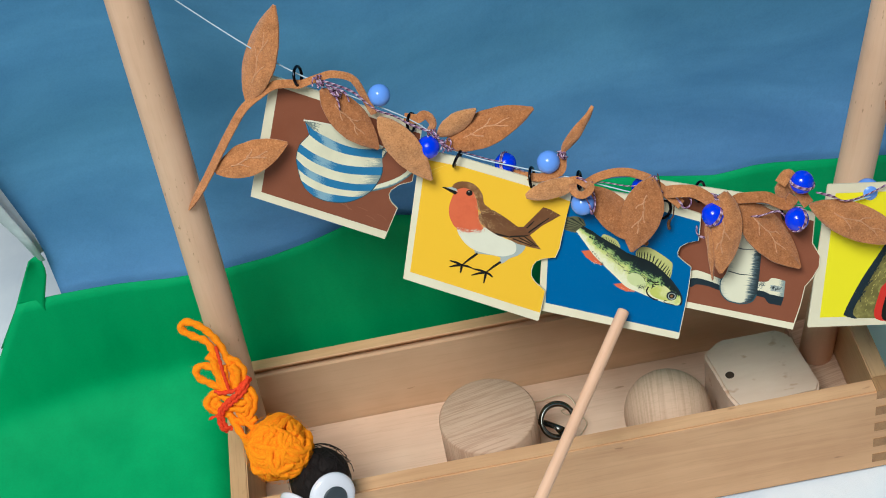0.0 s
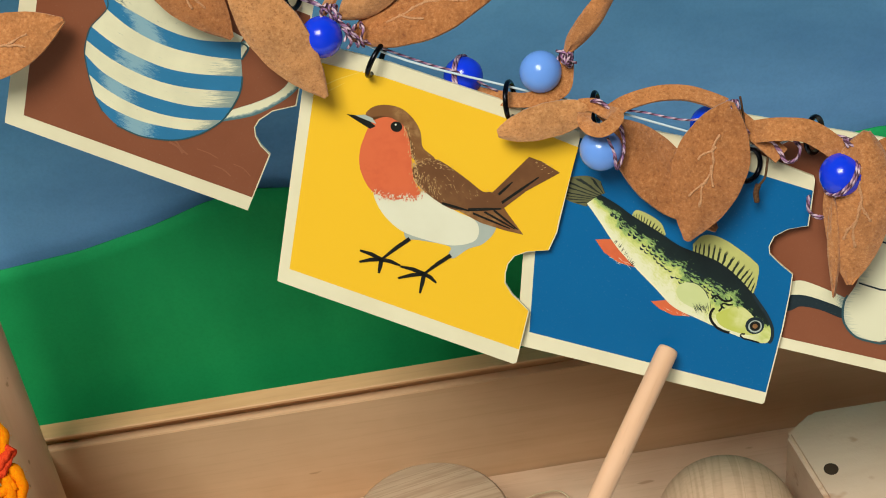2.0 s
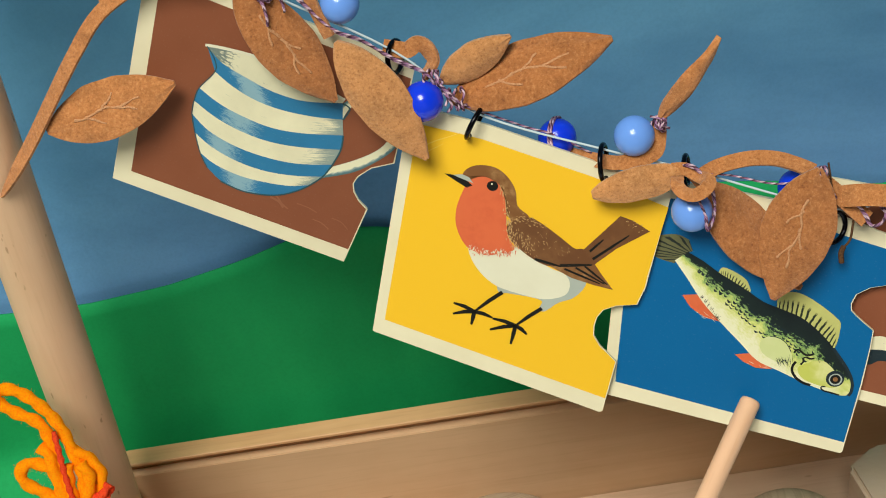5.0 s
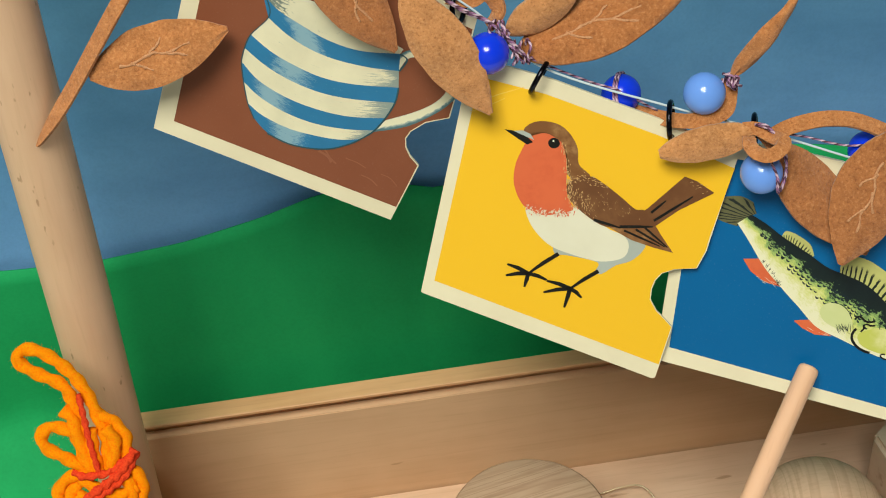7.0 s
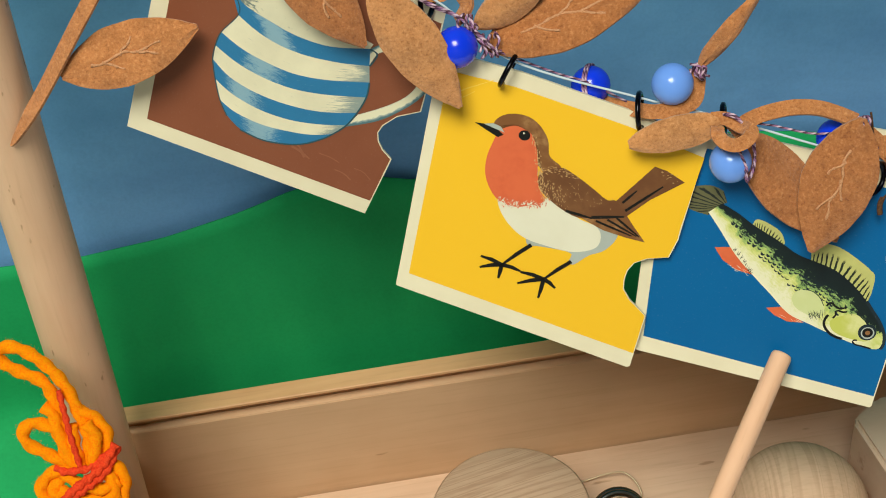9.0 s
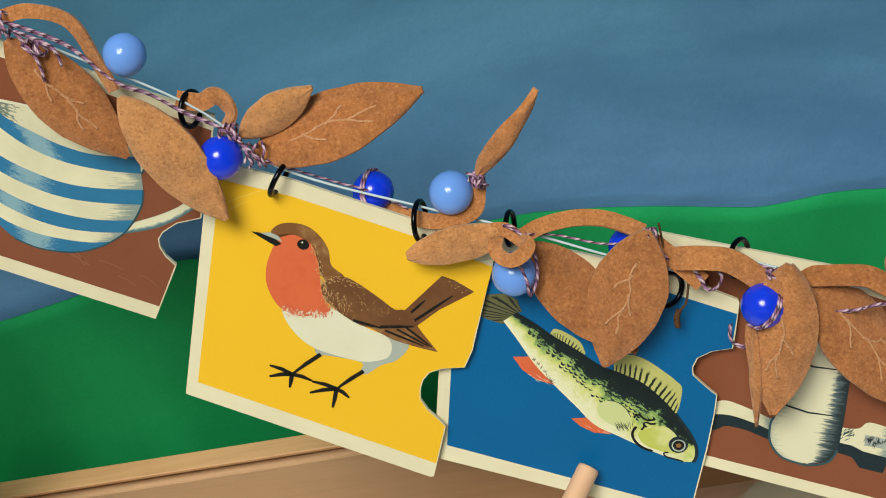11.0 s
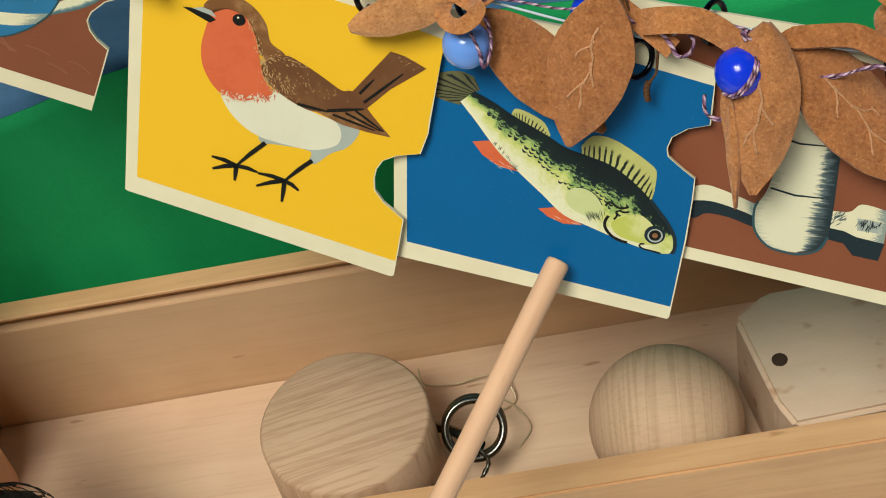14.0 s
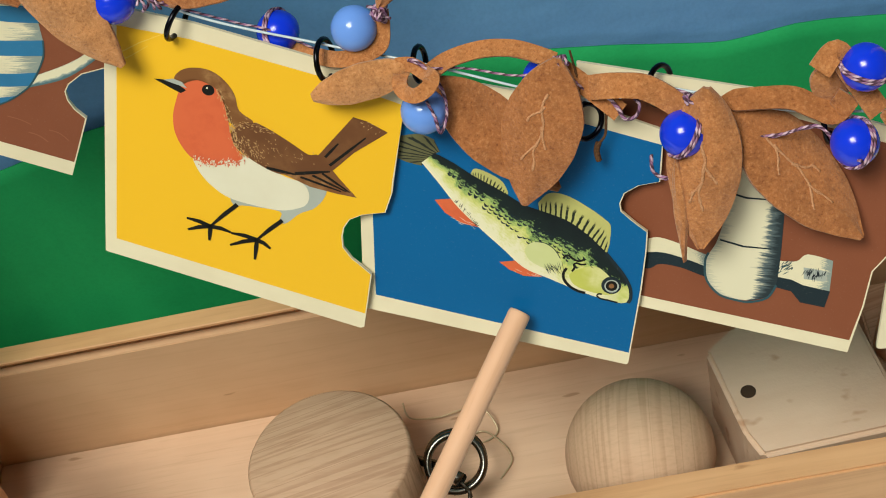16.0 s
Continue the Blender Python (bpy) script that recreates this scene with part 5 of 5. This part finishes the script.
def thread(points, r=THREAD_R * 0.8, strands=2):
    """Strands of plied thread that run side by side and cross now and then."""
    for k in range(strands):
        pts = curve_points([hung(*p) for p in points], 8)
        pts = [p + Vector((0.2, -0.4, 0.9)) * (0.0005 * (strands - 1) * math.sin(i * 0.23 + math.pi * k)) for i, p in enumerate(pts)]
        gpart("thread", tube(pts, r, 10, False, 3, 1900), THREAD, "twisted purple and pink thread", True)


def knot(at, size, seed, turns=4):
    """A small tangle of thread wound about the line."""
    rnd = random.Random(seed)
    pts = []
    for k in range(turns * 6):
        a = 2 * math.pi * k / 6
        pts.append((at[0] + size * 0.35 * (k / (turns * 3) - 1) + rnd.uniform(-1.2, 1.2), at[1] - size * rnd.uniform(0.3, 0.5) * math.cos(a), at[2] + size * (rnd.uniform(0.25, 0.5) * math.sin(a))))
    thread(pts, strands=1)


thread([(-25, 55, 288), (-10, 52, 280), (0, 49, 269), (8, 47, 265), (16, 45, 259), (24, 42, 255), (32, 39, 246)])
thread([(32, 39, 246), (40, 39.6, 240.6), (50, 38.6, 235.4), (57, 36.8, 233.0), (62, 36.4, 229.6), (70, 32, 226), (80, 27, 222)], 0.0003, 1)
thread([(83.4, 28.5, 236.6), (85.3, 28.8, 239.3), (87.4, 28.1, 238.9), (86.9, 27.1, 235.4), (85.0, 28.1, 236.9)])
thread([(90.6, 19.4, 228.6), (92.6, 16.8, 229.6), (95.8, 14.8, 226.4), (97.6, 12.6, 221.2), (97.2, 10.6, 216.0), (95.0, 8.6, 213.2), (94.4, 9.0, 217.4), (93.2, 11.4, 221.4)])
thread([(95, 18, 226), (104, 18.4, 223.5), (116, 15, 221), (126, 10, 225)], 0.0003, 1)
thread([(126, 10, 225), (129.6, 8.4, 220), (132.5, 7.4, 217.0), (135.6, 5.6, 217.4), (137.9, 4.2, 214.6), (139.5, 2.6, 211.6), (142.2, 2.2, 212.4), (143.2, 2.8, 215.4), (142.2, 4.0, 217.6), (147, 3.0, 217.6), (152, 0.6, 218.6)])
thread([(152, 1.0, 219.0), (155.4, -1.6, 217.9), (156.8, -5.4, 213.9), (156.4, -9.2, 208.3), (154.0, -11.0, 203.6), (150.6, -9.4, 201.2), (146.6, -7.0, 198.8), (144.0, -5.0, 200.0), (144.1, -3.6, 204.0)])
thread([(164.6, -4.0, 209.0), (166.6, -5.0, 207.6), (169.6, -6.6, 206.3), (174.7, -8.2, 207.0), (179.9, -9.4, 208.9), (184.0, -10.6, 208.8), (187, -17, 206), (190, -22.0, 207)])
thread([(199, -16, 222), (206, -17, 219), (214, -17, 214), (226, -13, 212), (238, -10, 214)])
for at, size, seed in (((-24, 54, 287), 7, 1), ((-17, 51, 281), 5, 2), ((31.2, 40.6, 246.4), 7, 3), ((26, 42.6, 252.6), 6, 4), ((85.9, 27.0, 238.4), 4.5, 5), ((155.4, -3.0, 218.5), 4, 7), ((126.4, 9.4, 227.6), 3.0, 8), ((247, -8, 219), 6, 9)):
    knot(at, size, seed)
thread([(-21, 52, 286), (-17, 49, 279), (-16.5, 48, 273)])
thread([(-21, 52, 286), (-13, 50, 281), (-11.5, 49, 276)])
CORD = fibre("brown_cord", srgb(112, 78, 52), srgb(52, 36, 28), 1800.0)
for points, r in (([(135.8, 6.4, 215.4), (135.2, 5.2, 210.6), (134.4, 4.2, 206.3), (132.4, 3.6, 204.2)], 0.00035), ([(132.6, 3.8, 204.6), (131.8, 3.2, 202.6), (132.0, 2.6, 199.8)], 0.0008), ([(129.0, 11.6, 228.4), (129.5, 10.2, 224.2), (130.0, 9.0, 219.6)], 0.0003)):
    gpart("cord_end", tube(curve_points([hung(*p) for p in points], 6), r, 6), CORD, "dark brown cord end")

# ---------------------------------------------------------------- wool tuft and googly-eyed figure
def tuft(*v):
    """A place on the wool tuft and the figure below it."""
    return mm(*v) + mm(1.0, 3.0, 2.4)


rnd = random.Random(5)
wool = thing("wool_tuft", "tuft of bright orange wool tied with red wool", "wool", at=tuft(-80, -1, 84))
YR = 0.0019


def wpart(name, bm, mat, label=""):
    return keep(part(name, bm, mat, None, label, True), wool)


bm = bmesh.new()
centre, rad = tuft(-80.5, -2, 101.5), 0.0172
for k in range(46):
    nrm = Vector((rnd.uniform(-1, 1), rnd.uniform(-1, 1), rnd.uniform(-1, 1))).normalized()
    rr = rad * rnd.uniform(0.82, 1.06)
    pts = [p + Vector((rnd.uniform(-1, 1), rnd.uniform(-1, 1), rnd.uniform(-1, 1))) * 0.0007 for p in ring_points(centre + nrm * rnd.uniform(-0.006, 0.006), nrm, rr * rnd.uniform(0.75, 1), 16)]
    tube_into(bm, curve_points(pts, 3, True), YR, 12, True, 2, 420, 0.12)
for k in range(26):
    face = Vector((rnd.uniform(-0.75, 0.8), -0.75 + rnd.uniform(-0.3, 0.5), 0.62 + rnd.uniform(-0.5, 0.4))).normalized()
    rr = rnd.uniform(0.003, 0.0115)
    c1 = centre + face * math.sqrt(max(0.0, rad ** 2 - rr ** 2)) * 1.03
    pts = [p + Vector((rnd.uniform(-1, 1), rnd.uniform(-1, 1), rnd.uniform(-1, 1))) * 0.0012 for p in ring_points(c1, face, rr, 9, rnd.uniform(0.5, 1.0))]
    tube_into(bm, curve_points(pts[:rnd.randint(6, 9)], 4), YR * 0.95, 12, False, 2, 420, 0.12)
wpart("wool_ball", bm, ORANGE_YARN)


def wool_loop(points, r=YR):
    wpart("wool_loop", tube(curve_points([mm(*p) for p in points], 9), r, 12, False, 2, 520, 0.16), ORANGE_YARN)


wool_loop([(-102.0, 24.2, 132.4), (-102.5, 29.9, 143.8), (-102.9, 33.6, 151.2), (-105.1, 37.1, 158.1), (-111.6, 39.2, 162.4), (-116.2, 41.0, 166.1), (-116.5, 42.4, 168.8), (-112.5, 42.9, 169.8), (-107.0, 41.3, 166.7), (-101.6, 38.4, 160.8), (-98.3, 35.2, 154.4), (-96.5, 31.4, 146.8), (-95.4, 28.0, 140.0), (-97.1, 24.1, 132.2)])
wool_loop([(-106.6, 33.1, 151.9), (-104.1, 31.0, 149.7), (-103.3, 27.8, 143.2), (-101.3, 23.7, 133.0)])
wool_loop([(-96.9, 32.4, 148.9), (-92.5, 30.9, 145.8), (-89.7, 28.7, 141.4), (-90.3, 26.6, 137.1), (-94.0, 25.2, 134.4), (-98.6, 24.9, 131.8)])
wool_loop([(-94.6, 28.2, 146.6), (-92.6, 25.7, 141.6), (-95.3, 23.2, 134.6)])
wool_loop([(-99.0, 29.0, 146.0), (-99.6, 26.0, 140.0), (-99.0, 23.0, 133.0)])
wool_loop([(-103.4, 24.6, 133.3), (-108.9, 26.4, 137.9), (-113.6, 28.2, 141.3), (-114.3, 30.0, 145.1), (-111.4, 31.1, 147.2), (-106.8, 30.4, 145.9), (-103.9, 28.9, 142.8), (-102.8, 24.9, 134.9)])
wool_loop([(-101.8, 24.4, 132.7), (-108.9, 23.6, 131.2), (-112.6, 22.0, 128.1), (-112.3, 20.3, 124.7), (-108.6, 19.2, 122.4), (-101.3, 17.1, 119.2)])
wool_loop([(-102.8, 24.0, 130.0), (-107.5, 22.2, 128.2), (-109.0, 20.4, 125.6), (-104.0, 18.2, 121.2)])
wool_loop([(-93.0, 24.5, 133.7), (-87.6, 22.0, 129.6), (-87.3, 19.5, 124.7), (-90.0, 16.7, 119.0), (-94.3, 14.3, 116.3)])
wool_loop([(-94.0, 22.5, 132.7), (-90.6, 20.0, 128.6), (-90.6, 18.0, 124.7), (-94.0, 16.0, 119.0)])
wool_loop([(-105.0, 22.6, 132.0), (-100.3, 19.7, 128.5), (-93.9, 18.5, 126.1), (-88.5, 19.7, 127.6)])
wool_loop([(-107.2, 20.3, 126.6), (-100.8, 18.0, 124.2), (-94.1, 17.1, 122.4), (-89.4, 18.4, 124.0)])
wool_loop([(-104.6, 19.5, 122.0), (-100.0, 15.6, 117.2), (-93.8, 14.3, 114.5), (-88.3, 14.6, 116.2)])
wool_loop([(-98.0, 20.0, 124.0), (-96.0, 16.0, 119.0), (-92.0, 12.0, 113.0), (-88.0, 8.0, 112.0)])
wool_loop([(-102.0, 18.0, 121.0), (-100.0, 13.0, 115.0), (-97.0, 8.0, 110.0)])
for pts, r in (([(-87.2, 24.9, 138.6), (-92.1, 20.8, 134.4), (-97.0, 18.6, 131.9), (-101.9, 17.4, 129.2), (-106.0, 16.2, 125.6), (-107.6, 14.2, 121.0), (-107.2, 12.3, 116.4), (-105.1, 12.5, 112.8)], 0.0013),
               ([(-86.9, 26.0, 136.6), (-91.2, 20.4, 132.6), (-96.4, 18.0, 130.0), (-101.3, 16.8, 127.4), (-105.3, 15.9, 124.0), (-106.0, 14.2, 119.6), (-105.0, 12.6, 115.8), (-102.4, 12.9, 113.6)], 0.0012),
               ([(-106.9, 24.2, 133.2), (-104.3, 21.6, 133.4), (-100.4, 20.6, 134.0), (-95.2, 21.0, 134.4), (-90.4, 23.4, 136.4)], 0.0011),
               ([(-98.8, 20.6, 133.3), (-99.7, 25.0, 142.8), (-100.1, 28.6, 149.5), (-100.6, 33.4, 157.4)], 0.0009),
               ([(-104.6, 15.9, 123.5), (-108.4, 15.5, 122.8), (-111.0, 15.2, 122.6), (-112.9, 15.0, 121.6)], 0.0007)):
    wpart("wool_tie", tube(curve_points([mm(*p) for p in pts], 10), r, 12, False, 2, 900, 0.3), RED_YARN, "red wool tie")

bm = bmesh.new()
for k in range(900):
    d = Vector((rnd.gauss(0, 1), rnd.gauss(0, 1), rnd.gauss(0, 1))).normalized()
    e = d.cross(Vector((rnd.gauss(0, 1), rnd.gauss(0, 1), rnd.gauss(0, 1)))).normalized()
    p0 = centre + d * (rad * 1.08)
    tube_into(bm, [p0, p0 + d * 0.0006 + e * 0.0012, p0 + d * 0.0008 + e * 0.0026], 0.00004, 3)
for loop in [o for o in wool.children if o.name.startswith("wool_loop")]:
    for v in loop.data.vertices:
        if rnd.random() < 0.45:
            e = Vector((rnd.gauss(0, 1), rnd.gauss(0, 1), rnd.gauss(0, 1))).normalized()
            p0, d = v.co + Vector((0, 0, 0)), v.normal
            tube_into(bm, [p0, p0 + d * 0.0003 + e * 0.0003, p0 + d * 0.0004 + e * 0.0007], 0.00003, 3)
wpart("wool_fuzz", bm, ORANGE_YARN)

# head with two stuck-on eyes: one mesh
bm = bmesh.new()
head = mm(-61.0, -9.5, 85.0)
bmesh.ops.create_uvsphere(bm, u_segments=36, v_segments=24, radius=0.0168)
for v in bm.verts:
    v.co *= 1 + 0.05 * noise.noise(v.co * 260)
bmesh.ops.translate(bm, verts=bm.verts, vec=head)
for k in range(70):
    d = Vector((rnd.uniform(-0.6, 1), rnd.uniform(-0.8, 0.8), rnd.uniform(0.1, 1))).normalized()
    e = d.cross(Vector((rnd.uniform(-1, 1), rnd.uniform(-1, 1), rnd.uniform(-1, 1)))).normalized()
    p = [head + d * 0.0168 + e * (0.004 * (j - 2)) + d * (0.0022 * (1 - ((j - 2) / 2) ** 2)) for j in range(5)]
    tube_into(bm, p, 0.00018, 4)
dark_count = len(bm.faces)


def eye_into(bm, centre, nrm, r):
    """White dome with a dark disc in it; gives back the counts of faces."""
    q = Vector(nrm).normalized().to_track_quat("Z", "Y").to_matrix().to_4x4()
    m = Matrix.Translation(centre) @ q
    faces = []
    for prof, slot in (([(r * 0.96, 0), (r, 0.0008), (r * 0.97, 0.0022), (r * 0.80, 0.0036), (r * 0.45, 0.0044), (0.0004, 0.0046)], 1), ([(r * 0.52, 0.0040), (r * 0.52, 0.0049), (r * 0.45, 0.0052), (0.0003, 0.0053)], 2)):
        b2 = lathe(prof, 36)
        bmesh.ops.transform(b2, matrix=m @ Matrix.Translation((0, -0.0006 if slot == 2 else 0, 0)), verts=b2.verts)
        vm = {v: bm.verts.new(v.co) for v in b2.verts}
        for f in b2.faces:
            nf = bm.faces.new([vm[v] for v in f.verts])
            nf.material_index = slot
        b2.free()


eye_into(bm, mm(-55.4, -25.0, 88.4), (0.36, -0.76, 0.36), 0.0132)
eye_into(bm, mm(-74.0, -20.5, 80.0), (-0.50, -0.66, -0.10), 0.0116)
fig = link("craft_figure", bm, BLACK_HAIR, smooth=True)
fig.data.materials.append(WHITE_PLASTIC)
fig.data.materials.append(PUPIL)
tagged(fig, "black fuzzy craft ball with two plastic googly eyes", "toy")

# ---------------------------------------------------------------- wooden shapes in the box


def turned(name, prof, at, mat, label, category, sides=56):
    ob = link(name, lathe(prof, sides), mat, smooth=True)
    ob.location = mm(*at)
    m = ob.modifiers.new("edges", "EDGE_SPLIT")
    m.split_angle = radians(50)
    return tagged(ob, label, category, "wooden shapes in the box")


R = 0.0285
turned("wooden_cylinder", [(R - 0.001, 0), (R, 0.001), (R, 0.0435), (R - 0.0012, 0.0448), (0.0005, 0.0450)], (35.5, 40, 7.9), WOOD_RAW, "unpainted wooden cylinder with bold grain on its end", "block")
R = 0.0255
turned("wooden_ball", [(max(R * math.cos(a), 0.0004), R + R * math.sin(a)) for a in [-math.pi / 2 + math.pi * k / 32 for k in range(33)]], (139.5, 32, 8.0), WOOD_BALL, "unpainted turned wooden ball with fine grain lines", "ball")
# block with cut corners and a peg hole
out = [(174, 24), (178, 14), (224, 16), (227, 22), (221, 63), (214, 69), (180, 69), (168, 60)]
bm = bmesh.new()
low = [bm.verts.new(mm(x, y, 8)) for x, y in out]
high = [bm.verts.new(mm(x, y, 46)) for x, y in out]
bm.faces.new(high)
bm.faces.new(low[::-1])
for k in range(len(out)):
    bm.faces.new((low[k], low[(k + 1) % len(out)], high[(k + 1) % len(out)], high[k]))
bmesh.ops.bevel(bm, geom=bm.edges[:], offset=0.0016, segments=3, affect="EDGES")
block = tagged(link("wooden_block", bm, FLECK, smooth=False), "pale wooden block with cut corners and brown flecks", "block", "wooden shapes in the box")
# solid plug at the peg hole; its dark colour stands for the shade inside
bm = lathe([(0.0020, 0.0), (0.0026, 0.0001), (0.0026, -0.004), (0.0004, -0.0041)][::-1], 20)
hole = part("peg_hole_shade", bm, plain("hole_shade_brown", srgb(70, 52, 38), 0.9), block, "dark brown plug coloured like the shade in a drilled hole")
hole.matrix_world = Matrix.Translation(mm(178.8, 40.0, 46.15))

# steel ring with its clasp, and loose wire
ringer = thing("key_ring", "steel split ring with a small clasp", "ring", at=mm(76, 45, 24))
for off in (0.0, 1.6):
    keep(part("ring_coil", tube(ring_points(mm(76, 45, 30 + off * 0.4) + Vector((0, -off / 1000, 0)), (0.1, -0.62, 0.78), 0.0099, 36), 0.0014, 10, True), STEEL, None, "", True), ringer)
keep(part("clasp", tube([mm(62, 50, 27), mm(68, 46, 28.5), mm(74, 41, 29), mm(77, 37, 29)], lambda s: 0.0018 if s < 0.8 else 0.0026, 14), STEEL, None, "", True), ringer)
keep(part("clasp_chain", tube(curve_points([mm(*p) for p in ((76, 38, 28), (79, 34, 24), (76, 30, 20), (80, 28, 15), (78, 25, 9.2))], 8), 0.0008, 8, False, 2, 2500), STEEL, None, "", True), ringer)
BRASS = plain("brass_wire", srgb(220, 200, 164), 0.3, 0.3)
wire = curve_points([mm(*p) for p in ((57, 84, 16), (59, 78, 14), (69, 79, 10), (78, 79, 12), (85, 77, 14), (89, 73, 12), (90, 68, 9), (84, 65, 9), (81, 69, 9), (86, 69, 9.4), (92, 62, 9), (94, 55, 9), (89, 48, 8.8))], 8)
tagged(link("loose_wire", tube(wire, 0.00035, 6), BRASS, smooth=True), "thin curled brass wire on the box floor", "wire")

# pointer leaning from the table against the blue card
a, b = Vector((-0.125, -0.300, 0.0032)), Vector((0.1135, -0.0020, 0.1622))
d = b - a
r = 0.0031
stick = link("wooden_stick", lathe([(r * 0.9, 0), (r, 0.0008), (r * 1.01, d.length * 0.4), (r, d.length - 0.0008), (r * 0.92, d.length)], 24), WOOD_STICK, smooth=True)
stick.matrix_world = Matrix.Translation(a) @ d.to_track_quat("Z", "Y").to_matrix().to_4x4()
tagged(stick, "thin round wooden stick leaning against the blue card", "stick")
